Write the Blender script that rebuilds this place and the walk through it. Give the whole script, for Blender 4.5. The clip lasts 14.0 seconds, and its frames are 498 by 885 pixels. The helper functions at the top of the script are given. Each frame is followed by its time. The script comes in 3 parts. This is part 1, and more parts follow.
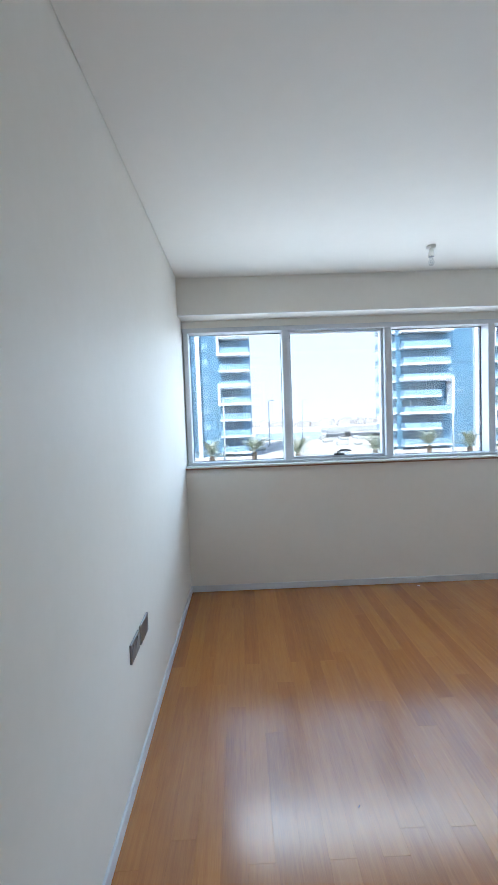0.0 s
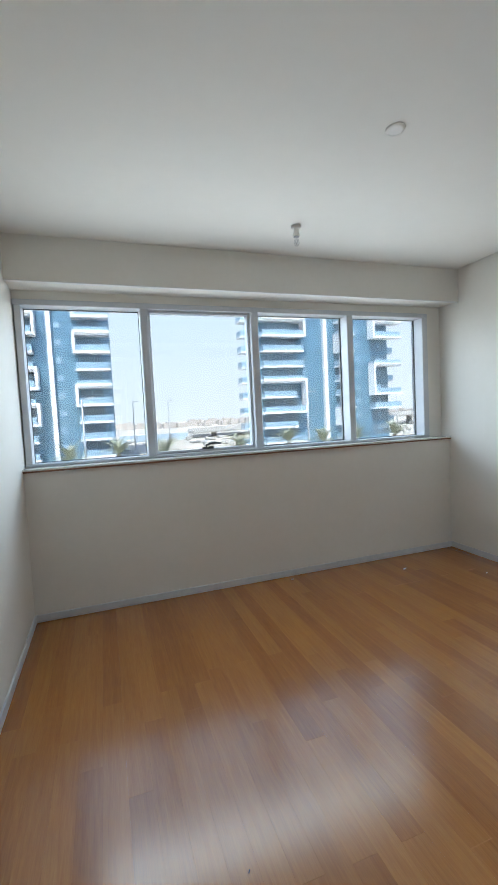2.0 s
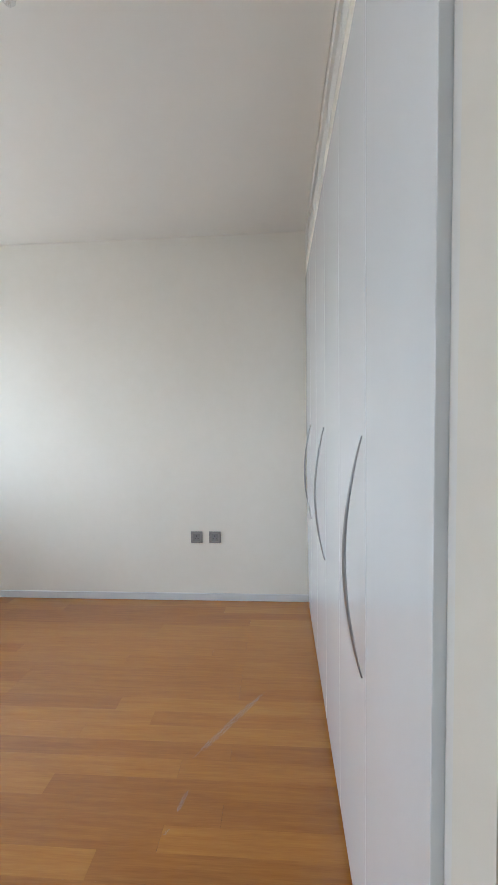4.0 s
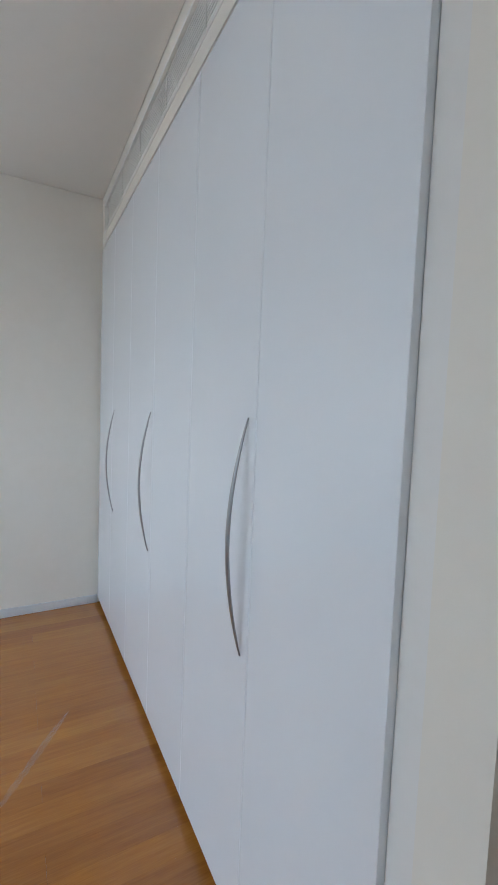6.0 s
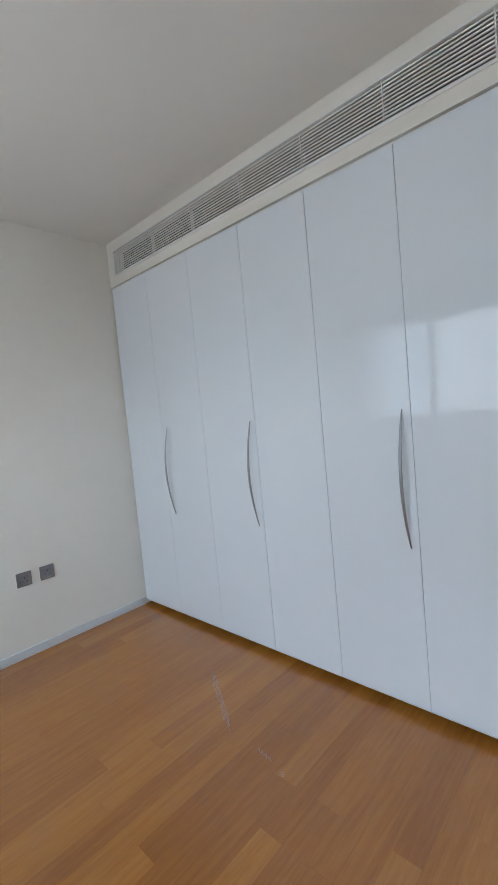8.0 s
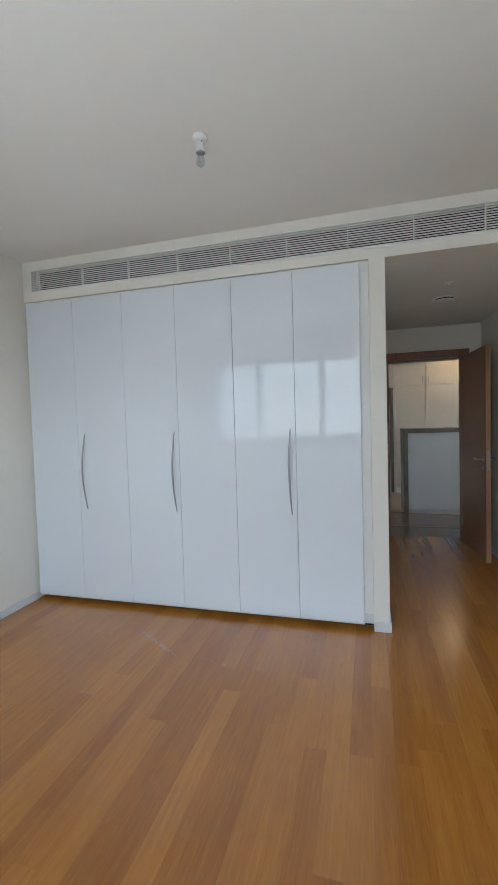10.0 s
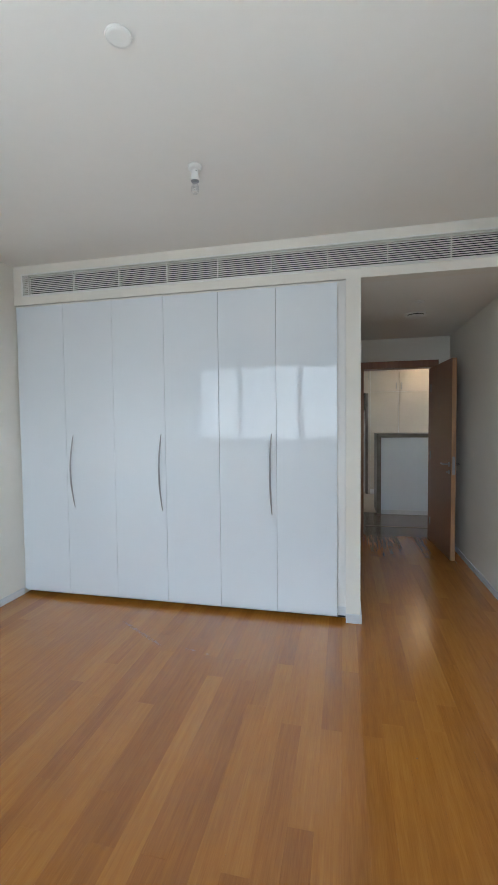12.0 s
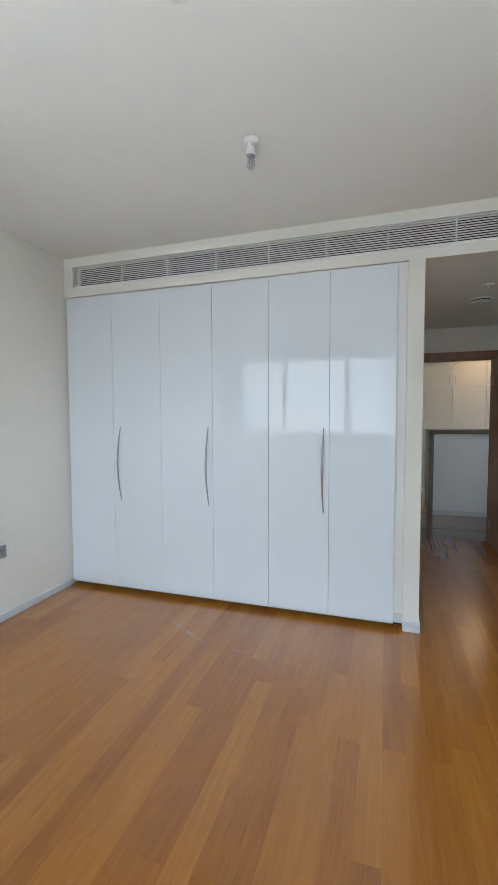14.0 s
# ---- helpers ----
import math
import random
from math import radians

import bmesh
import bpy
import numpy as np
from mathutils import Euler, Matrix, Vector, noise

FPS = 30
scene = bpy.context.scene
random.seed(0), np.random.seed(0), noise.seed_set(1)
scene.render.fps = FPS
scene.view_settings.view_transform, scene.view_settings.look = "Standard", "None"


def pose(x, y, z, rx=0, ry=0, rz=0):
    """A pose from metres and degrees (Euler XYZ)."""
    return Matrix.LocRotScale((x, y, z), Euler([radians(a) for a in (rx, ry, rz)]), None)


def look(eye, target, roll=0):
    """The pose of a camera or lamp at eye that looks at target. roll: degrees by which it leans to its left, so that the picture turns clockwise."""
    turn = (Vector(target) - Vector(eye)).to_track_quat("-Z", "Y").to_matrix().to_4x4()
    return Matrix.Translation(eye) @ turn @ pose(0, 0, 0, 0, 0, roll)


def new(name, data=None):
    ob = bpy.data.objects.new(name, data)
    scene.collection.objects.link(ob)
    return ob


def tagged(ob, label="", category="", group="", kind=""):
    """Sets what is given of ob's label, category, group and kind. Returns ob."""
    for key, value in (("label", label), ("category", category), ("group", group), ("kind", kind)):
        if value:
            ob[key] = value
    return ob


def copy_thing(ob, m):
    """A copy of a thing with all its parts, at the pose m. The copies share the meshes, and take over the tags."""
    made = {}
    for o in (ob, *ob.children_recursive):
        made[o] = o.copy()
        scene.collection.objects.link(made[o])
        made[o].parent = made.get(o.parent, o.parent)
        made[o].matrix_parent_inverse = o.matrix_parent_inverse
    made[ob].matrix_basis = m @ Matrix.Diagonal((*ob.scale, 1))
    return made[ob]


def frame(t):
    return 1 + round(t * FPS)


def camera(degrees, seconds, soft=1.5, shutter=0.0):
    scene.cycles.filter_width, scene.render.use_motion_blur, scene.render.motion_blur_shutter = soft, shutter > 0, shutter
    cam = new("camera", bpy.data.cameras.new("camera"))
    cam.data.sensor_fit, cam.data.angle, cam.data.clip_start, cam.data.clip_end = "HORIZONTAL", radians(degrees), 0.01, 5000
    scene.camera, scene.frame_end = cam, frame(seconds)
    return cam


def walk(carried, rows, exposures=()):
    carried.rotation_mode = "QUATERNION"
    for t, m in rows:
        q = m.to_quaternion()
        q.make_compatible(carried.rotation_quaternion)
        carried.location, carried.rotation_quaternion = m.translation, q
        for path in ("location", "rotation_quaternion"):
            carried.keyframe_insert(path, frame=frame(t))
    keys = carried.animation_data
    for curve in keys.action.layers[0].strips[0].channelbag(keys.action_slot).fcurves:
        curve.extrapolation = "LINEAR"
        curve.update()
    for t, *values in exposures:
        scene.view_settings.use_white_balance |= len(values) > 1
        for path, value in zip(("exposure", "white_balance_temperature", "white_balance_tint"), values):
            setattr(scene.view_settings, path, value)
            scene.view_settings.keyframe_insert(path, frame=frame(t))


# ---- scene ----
cam = camera(60.8, 14.0, 1.1)
PATH = [
    (0, (0.507, -0.375, 1.542), (0.543, 1.622, 1.442), -2.1),
    (0.5, (0.498, -0.324, 1.525), (0.477, 1.674, 1.434), -2.0),
    (1, (0.528, -0.22, 1.516), (0.708, 1.77, 1.421), -1.4),
    (1.5, (0.523, -0.105, 1.48), (1.069, 1.815, 1.353), -0.8),
    (2, (0.574, -0.001, 1.453), (1.218, 1.888, 1.331), -2.9),
    (2.5, (0.735, 0.118, 1.417), (1.701, 1.865, 1.285), -3.2),
    (3, (0.83, 0.112, 1.405), (2.205, 1.556, 1.247), -2.3),
    (3.4, (0.803, 0.134, 1.412), (2.601, 1.0, 1.282), -0.4),
    (3.5, (0.79, 0.151, 1.416), (2.657, 0.857, 1.298), -0.7),
    (3.7, (0.776, 0.167, 1.411), (2.722, 0.616, 1.302), -0.6),
    (4, (0.715, 0.203, 1.422), (2.706, 0.349, 1.304), -0.9),
    (4.2, (0.677, 0.213, 1.42), (2.674, 0.196, 1.3), -1.5),
    (6.5, (0.861, 0.749, 1.381), (2.489, -0.405, 1.248), -1.1),
    (7, (0.848, 1.09, 1.387), (2.334, -0.239, 1.229), -6.4),
    (7.1, (0.859, 1.16, 1.396), (2.327, -0.188, 1.231), -6.5),
    (9.5, (1.198, 2.665, 1.416), (2.068, 0.865, 1.377), -3.1),
    (10, (1.238, 2.91, 1.418), (1.775, 0.985, 1.329), -1.7),
    (10.5, (1.246, 3.046, 1.452), (1.742, 1.11, 1.36), -0.3),
    (11, (1.23, 3.091, 1.451), (1.71, 1.151, 1.359), -0.2),
    (11.5, (1.218, 3.103, 1.453), (1.664, 1.155, 1.361), -0.5),
    (12, (1.229, 3.103, 1.458), (1.664, 1.153, 1.365), -0.6),
    (12.5, (1.253, 3.113, 1.459), (1.721, 1.171, 1.366), -0.9),
    (13, (1.263, 3.11, 1.456), (1.77, 1.178, 1.362), -0.7),
    (13.5, (1.292, 3.07, 1.453), (1.807, 1.14, 1.358), -0.3),
    (14, (1.339, 2.989, 1.441), (1.951, 1.088, 1.328), -0.2),
]
walk(cam, [(t, look(eye, target, roll)) for t, eye, target, roll in PATH],
     [(0, 4.12, 5650, 4), (0.7, 3.9, 5800, 3), (1.5, 3.72, 6050, 3), (3.0, 3.75, 6350, 6), (4.2, 4.34, 6450, 8), (6.3, 3.96, 6100, 8), (9.5, 4.0, 6200, 6), (14, 4.2, 6200, 5)])

# ---- world, sun, exposure ----
world = bpy.data.worlds.new("world")
scene.world = world
world.use_nodes = True
wn = world.node_tree.nodes
sky = wn.new("ShaderNodeTexSky")
sky.sky_type = "NISHITA"
sky.sun_disc = False
sky.sun_elevation = radians(58)
sky.sun_rotation = radians(205)
sky.dust_density = 1.0
sky.air_density = 1.0
world.node_tree.links.new(sky.outputs[0], wn["Background"].inputs[0])
wn["Background"].inputs[1].default_value = 0.15

sun = new("sun", bpy.data.lights.new("sun", "SUN"))
sun.data.energy, sun.data.angle, sun.data.color = 3.0, radians(0.5), (1.0, 0.96, 0.88)
sun.matrix_world = look((-20, -45, 79), (0, 0, 0))

# daylight in the window's opening: skylight falling in, and light thrown up from the pale ground
def opening_light(name, y, z, wide, high, slope, spread, energy, color):
    ob = new(name, bpy.data.lights.new(name, "AREA"))
    d = ob.data
    d.shape, d.size, d.size_y, d.spread = "RECTANGLE", wide, high, radians(spread)
    d.energy, d.color = energy, color
    ob.matrix_world = look((1.89, y, z), (1.89, y - math.cos(radians(slope)), z + math.sin(radians(slope))))


opening_light("window_skylight", 3.43, 2.31, 3.1, 0.28, -51, 86, 0.34, (0.80, 0.90, 1.0))
opening_light("window_ground_light", 3.43, 1.31, 3.1, 0.28, 51, 86, 0.38, (0.90, 0.95, 1.0))
opening_light("window_daylight", 3.655, 1.775, 3.3, 1.10, 0, 156, 0.80, (0.76, 0.88, 1.0))

hall_lamp = new("hall_downlight_lamp", bpy.data.lights.new("hall_downlight_lamp", "POINT"))
hall_lamp.data.energy, hall_lamp.data.color, hall_lamp.data.shadow_soft_size = 0.1, (1.0, 0.66, 0.36), 0.05
hall_lamp.location = (-0.22, -5.35, 2.50)


# ---- materials ----
def material(name, color, rough=0.5, metal=0.0, coat=0.0):
    m = bpy.data.materials.new(name)
    m.use_nodes = True
    b = m.node_tree.nodes["Principled BSDF"]
    b.inputs["Base Color"].default_value = (*color, 1)
    b.inputs["Roughness"].default_value = rough
    b.inputs["Metallic"].default_value = metal
    b.inputs["Coat Weight"].default_value = coat
    return m, m.node_tree.nodes, m.node_tree.links, b


def textured(name, a, b2, scale, rough=0.6, bump=0.0, bump_scale=300, metal=0.0, stretch=(1, 1, 1), detail=4, rough_var=0.08):
    """Two colours mixed by broad noise and fine noise, with a fine relief."""
    m, n, l, b = material(name, a, rough, metal)
    co = n.new("ShaderNodeTexCoord")
    mp = n.new("ShaderNodeMapping")
    mp.inputs["Scale"].default_value = stretch
    l.new(co.outputs["Object"], mp.inputs[0])
    t1 = n.new("ShaderNodeTexNoise")
    t1.inputs["Scale"].default_value, t1.inputs["Detail"].default_value = scale, detail
    t2 = n.new("ShaderNodeTexNoise")
    t2.inputs["Scale"].default_value, t2.inputs["Detail"].default_value = scale * 14, 3
    l.new(mp.outputs[0], t1.inputs["Vector"])
    l.new(mp.outputs[0], t2.inputs["Vector"])
    add = n.new("ShaderNodeMath")
    add.operation = "MULTIPLY_ADD"
    l.new(t2.outputs[0], add.inputs[0])
    add.inputs[1].default_value = 0.35
    l.new(t1.outputs[0], add.inputs[2])
    ramp = n.new("ShaderNodeMapRange")
    ramp.inputs[1].default_value, ramp.inputs[2].default_value = 0.45, 0.9
    l.new(add.outputs[0], ramp.inputs[0])
    mix = n.new("ShaderNodeMix")
    mix.data_type = "RGBA"
    mix.inputs[6].default_value, mix.inputs[7].default_value = (*a, 1), (*b2, 1)
    l.new(ramp.outputs[0], mix.inputs[0])
    l.new(mix.outputs[2], b.inputs["Base Color"])
    rr = n.new("ShaderNodeMapRange")
    rr.inputs[3].default_value, rr.inputs[4].default_value = rough - rough_var, rough + rough_var
    l.new(t1.outputs[0], rr.inputs[0])
    l.new(rr.outputs[0], b.inputs["Roughness"])
    if bump:
        t3 = n.new("ShaderNodeTexNoise")
        t3.inputs["Scale"].default_value, t3.inputs["Detail"].default_value = bump_scale, 3
        l.new(mp.outputs[0], t3.inputs["Vector"])
        bp = n.new("ShaderNodeBump")
        bp.inputs["Strength"].default_value, bp.inputs["Distance"].default_value = bump, 0.002
        l.new(t3.outputs[0], bp.inputs["Height"])
        l.new(bp.outputs[0], b.inputs["Normal"])
    return m


def plank_wood(name, dark, mid, light, rough):
    """Strip-grained boards, each board with its own tone."""
    m, n, l, b = material(name, mid, rough)
    b.inputs["Specular IOR Level"].default_value = 0.55
    b.inputs["Coat Weight"].default_value, b.inputs["Coat Roughness"].default_value, b.inputs["Coat IOR"].default_value = 0.45, 0.17, 1.6
    co, info = n.new("ShaderNodeTexCoord"), n.new("ShaderNodeObjectInfo")
    shift = n.new("ShaderNodeVectorMath")
    shift.operation = "MULTIPLY_ADD"
    comb = n.new("ShaderNodeCombineXYZ")
    for i in range(3):
        l.new(info.outputs["Random"], comb.inputs[i])
    shift.inputs[1].default_value = (2.3, 5.3, 0.7)
    l.new(comb.outputs[0], shift.inputs[0])
    l.new(co.outputs["Object"], shift.inputs[2])
    total = []
    for sc, stretch in ((1.0, (60, 3.2, 30)), (1.0, (300, 13, 60)), (1.0, (14, 1.1, 5))):
        mp = n.new("ShaderNodeMapping")
        mp.inputs["Scale"].default_value = stretch
        l.new(shift.outputs[0], mp.inputs[0])
        t = n.new("ShaderNodeTexNoise")
        t.inputs["Scale"].default_value, t.inputs["Detail"].default_value = sc, 5
        l.new(mp.outputs[0], t.inputs["Vector"])
        total.append(t)
    s1 = n.new("ShaderNodeMath")
    s1.operation = "MULTIPLY_ADD"
    l.new(total[1].outputs[0], s1.inputs[0])
    s1.inputs[1].default_value = 0.9
    l.new(total[0].outputs[0], s1.inputs[2])
    s2 = n.new("ShaderNodeMath")
    s2.operation = "MULTIPLY_ADD"
    l.new(info.outputs["Random"], s2.inputs[0])
    s2.inputs[1].default_value = 0.58
    l.new(s1.outputs[0], s2.inputs[2])
    s3 = n.new("ShaderNodeMath")
    s3.operation = "MULTIPLY_ADD"
    l.new(total[2].outputs[0], s3.inputs[0])
    s3.inputs[1].default_value = 0.4
    l.new(s2.outputs[0], s3.inputs[2])
    mr = n.new("ShaderNodeMapRange")
    mr.inputs[1].default_value, mr.inputs[2].default_value = 0.90, 2.08
    l.new(s3.outputs[0], mr.inputs[0])
    ramp = n.new("ShaderNodeValToRGB")
    ramp.color_ramp.elements[0].color = (*dark, 1)
    ramp.color_ramp.elements[1].color = (*light, 1)
    e = ramp.color_ramp.elements.new(0.5)
    e.color = (*mid, 1)
    l.new(mr.outputs[0], ramp.inputs[0])
    l.new(ramp.outputs[0], b.inputs["Base Color"])
    rr = n.new("ShaderNodeMapRange")
    rr.inputs[3].default_value, rr.inputs[4].default_value = rough - 0.02, rough + 0.03
    l.new(total[0].outputs[0], rr.inputs[0])
    own = n.new("ShaderNodeMath")
    own.operation = "MULTIPLY_ADD"
    l.new(info.outputs["Random"], own.inputs[0])
    own.inputs[1].default_value = 0.035
    l.new(rr.outputs[0], own.inputs[2])
    l.new(own.outputs[0], b.inputs["Roughness"])
    bp = n.new("ShaderNodeBump")
    bp.inputs["Strength"].default_value, bp.inputs["Distance"].default_value = 0.03, 0.0003
    l.new(total[1].outputs[0], bp.inputs["Height"])
    l.new(bp.outputs[0], b.inputs["Normal"])
    return m


def pane_glass(name, tint, gloss=0.06):
    m, n, l, b = material(name, tint)
    n.remove(b)
    tr, gl, mix = n.new("ShaderNodeBsdfTransparent"), n.new("ShaderNodeBsdfGlossy"), n.new("ShaderNodeMixShader")
    tr.inputs[0].default_value = (*tint, 1)
    gl.inputs["Roughness"].default_value = 0.01
    mix.inputs[0].default_value = gloss
    l.new(tr.outputs[0], mix.inputs[1])
    l.new(gl.outputs[0], mix.inputs[2])
    l.new(mix.outputs[0], n["Material Output"].inputs[0])
    return m


def lamp_glow(name, color, strength):
    m, n, l, b = material(name, color)
    b.inputs["Emission Color"].default_value = (*color, 1)
    b.inputs["Emission Strength"].default_value = strength
    return m


WALL = textured("wall_paint", (0.805, 0.77, 0.70), (0.845, 0.812, 0.75), 1.3, 0.62, 0.10, 420)
CEIL = textured("ceiling_paint", (0.82, 0.80, 0.757), (0.85, 0.83, 0.788), 0.9, 0.8, 0.06, 380)
SKIRT = textured("skirting_paint", (0.64, 0.655, 0.68), (0.69, 0.705, 0.725), 6, 0.4, 0.03, 200)
TRIM = textured("trim_paint", (0.78, 0.77, 0.74), (0.82, 0.81, 0.79), 3, 0.4, 0.03, 300)
LACQUER = textured("white_gloss_lacquer", (0.79, 0.835, 0.885), (0.81, 0.85, 0.90), 0.8, 0.035, 0.004, 30, rough_var=0.01)
LACQUER.node_tree.nodes["Principled BSDF"].inputs["Specular IOR Level"].default_value = 0.8
KITCHEN = textured("kitchen_gloss_lacquer", (0.66, 0.59, 0.50), (0.70, 0.63, 0.54), 1.5, 0.09, 0.01, 40, rough_var=0.02)
STEEL = textured("brushed_steel", (0.34, 0.345, 0.36), (0.42, 0.425, 0.44), 5, 0.38, 0.05, 120, 1.0, (1, 40, 1))
PLATE = textured("satin_metal_plate", (0.30, 0.31, 0.33), (0.38, 0.39, 0.41), 20, 0.38, 0.04, 300, 0.9, (1, 1, 12))
PLATE_IN = textured("plate_insert", (0.20, 0.21, 0.23), (0.25, 0.26, 0.28), 30, 0.4)
ALU = textured("window_aluminium", (0.60, 0.625, 0.66), (0.66, 0.68, 0.71), 8, 0.42, 0.04, 500, 0.1)
RUBBER = textured("black_gasket", (0.025, 0.026, 0.03), (0.045, 0.046, 0.05), 20, 0.6)
# near-black colour that puts the shade of deep recesses into the surface
DARK = textured("recess_shade_black", (0.008, 0.008, 0.009), (0.016, 0.016, 0.016), 5, 0.8)
SILL = textured("white_marble", (0.72, 0.71, 0.69), (0.80, 0.79, 0.775), 4, 0.22, 0.01, 60)
PLASTIC = textured("white_plastic", (0.76, 0.75, 0.72), (0.80, 0.79, 0.76), 12, 0.38)
GRILLE = textured("grille_white_metal", (0.80, 0.79, 0.76), (0.84, 0.83, 0.80), 10, 0.45)
FLOORWOOD = plank_wood("bamboo_floor_board", (0.28, 0.093, 0.014), (0.39, 0.146, 0.022), (0.475, 0.198, 0.032), 0.20)
# same boards as the room's, coloured darker to stand for the hall's dimness
DIMMED_HALLWOOD = plank_wood("dimmed_hall_floor_board", (0.13, 0.075, 0.045), (0.18, 0.105, 0.065), (0.24, 0.145, 0.09), 0.2)
DOORWOOD = textured("walnut_door_veneer", (0.20, 0.088, 0.045), (0.28, 0.13, 0.068), 2.2, 0.42, 0.05, 90, 0, (14, 14, 1))
EDGEWOOD = textured("door_edge_wood", (0.36, 0.19, 0.09), (0.46, 0.26, 0.13), 3, 0.5, 0.05, 90, 0, (14, 14, 1))
GREYSTONE = textured("taupe_stone", (0.20, 0.17, 0.145), (0.27, 0.235, 0.20), 7, 0.4, 0.05, 150)
CREAM = textured("cream_tile", (0.50, 0.40, 0.30), (0.58, 0.47, 0.36), 2, 0.35, 0.02, 60)
CONCRETE = textured("render_concrete", (0.42, 0.41, 0.39), (0.50, 0.49, 0.47), 0.6, 0.8, 0.2, 40)
WHITECLAD = textured("white_cladding", (0.74, 0.75, 0.76), (0.80, 0.81, 0.82), 0.5, 0.45)
BLUEGLASS = textured("blue_facade_glass", (0.12, 0.225, 0.31), (0.15, 0.265, 0.36), 0.25, 0.16, 0, metal=0.15, stretch=(1, 1, 0.6))
PALEGLASS = textured("pale_balustrade_glass", (0.24, 0.36, 0.46), (0.30, 0.42, 0.52), 0.7, 0.15)
ROOMGLASS = textured("balcony_room_glass", (0.10, 0.15, 0.20), (0.15, 0.20, 0.25), 0.5, 0.12, metal=0.1)
SAND = textured("sandy_ground", (0.46, 0.42, 0.36), (0.56, 0.52, 0.46), 0.05, 0.9, 0.3, 2)
ASPHALT = textured("asphalt", (0.045, 0.045, 0.048), (0.07, 0.07, 0.072), 0.3, 0.85, 0.3, 30)
PAVING = textured("pale_paving", (0.42, 0.39, 0.35), (0.50, 0.47, 0.43), 0.8, 0.8, 0.2, 10)
BARK = textured("palm_bark", (0.13, 0.09, 0.06), (0.22, 0.16, 0.11), 4, 0.9, 0.6, 20)
LEAF = textured("palm_leaf", (0.24, 0.26, 0.17), (0.36, 0.37, 0.27), 2, 0.55)
LAWN = textured("hedge_green", (0.04, 0.07, 0.025), (0.09, 0.11, 0.045), 2, 0.8, 0.5, 8)
VILLA = textured("villa_render", (0.42, 0.37, 0.33), (0.52, 0.47, 0.43), 0.02, 0.85)
SIGN = textured("blue_sign", (0.02, 0.14, 0.42), (0.03, 0.17, 0.47), 1, 0.5)
HOARD = textured("pale_blue_hoarding", (0.38, 0.50, 0.62), (0.46, 0.57, 0.67), 0.08, 0.6)
LAMPGREY = textured("galvanised_pole", (0.42, 0.44, 0.46), (0.50, 0.52, 0.54), 1, 0.5, metal=0.3)
# grey tint added to dim the bright outdoors to suit the room's exposure
PANE = pane_glass("dimming_window_glass", (0.362, 0.366, 0.372), 0.025)
BULB = pane_glass("clear_bulb_glass", (0.93, 0.94, 0.95), 0.16)
WARM = lamp_glow("warm_lamp", (1.0, 0.74, 0.45), 2.4)


# ---- mesh helpers ----
def box(bm, x0, x1, y0, y1, z0, z1, bevel=0.0, seg=1):
    m = Matrix.Translation(((x0 + x1) / 2, (y0 + y1) / 2, (z0 + z1) / 2)) @ Matrix.Diagonal((x1 - x0, y1 - y0, z1 - z0, 1))
    vs = bmesh.ops.create_cube(bm, size=1, matrix=m)["verts"]
    if bevel:
        es = list({e for v in vs for e in v.link_edges})
        bmesh.ops.bevel(bm, geom=es, offset=bevel, segments=seg, profile=0.5, affect="EDGES")
    return bm


def boxes(*rows, bevel=0.0):
    bm = bmesh.new()
    for r in rows:
        box(bm, *r, bevel=bevel)
    return bm


def lathe(profile, seg=28, bm=None, origin=(0, 0, 0)):
    """A turned body from (radius, z) pairs."""
    bm = bm or bmesh.new()
    rings = []
    for r, z in profile:
        if r <= 1e-5:
            rings.append([bm.verts.new((origin[0], origin[1], origin[2] + z))])
        else:
            rings.append([bm.verts.new((origin[0] + r * math.cos(2 * math.pi * i / seg), origin[1] + r * math.sin(2 * math.pi * i / seg), origin[2] + z)) for i in range(seg)])
    for a, b in zip(rings, rings[1:]):
        for i in range(seg):
            j = (i + 1) % seg
            q = [a[i % len(a)], a[j % len(a)], b[j % len(b)], b[i % len(b)]]
            u = []
            for v in q:
                if v not in u:
                    u.append(v)
            if len(u) > 2:
                bm.faces.new(u)
    bmesh.ops.recalc_face_normals(bm, faces=bm.faces)
    for f in bm.faces:
        f.smooth = True
    return bm


def tube(points, radii, seg=10, flat=1.0):
    """A tapering rod along points; flat squeezes it along x."""
    bm = bmesh.new()
    rings = []
    for k, p in enumerate(points):
        a, b = points[max(k - 1, 0)], points[min(k + 1, len(points) - 1)]
        d = (Vector(b) - Vector(a)).normalized()
        ref = Vector((1, 0, 0)) if abs(d.x) < 0.8 else Vector((0, 0, 1))
        e1 = (ref - d * ref.dot(d)).normalized()
        e2 = d.cross(e1)
        r = radii[k] if isinstance(radii, (list, tuple)) else radii
        ring = []
        for i in range(seg):
            w = 2 * math.pi * i / seg
            ring.append(bm.verts.new(Vector(p) + e1 * (r * math.cos(w) * flat) + e2 * (r * math.sin(w))))
        rings.append(ring)
    for a, b in zip(rings, rings[1:]):
        for i in range(seg):
            j = (i + 1) % seg
            bm.faces.new((a[i], a[j], b[j], b[i])).smooth = True
    bm.faces.new(rings[0][::-1])
    bm.faces.new(rings[-1])
    bmesh.ops.recalc_face_normals(bm, faces=bm.faces)
    return bm


def mesh_of(name, bm, mat):
    me = bpy.data.meshes.new(name)
    bm.to_mesh(me)
    bm.free()
    me.materials.append(mat)
    return me


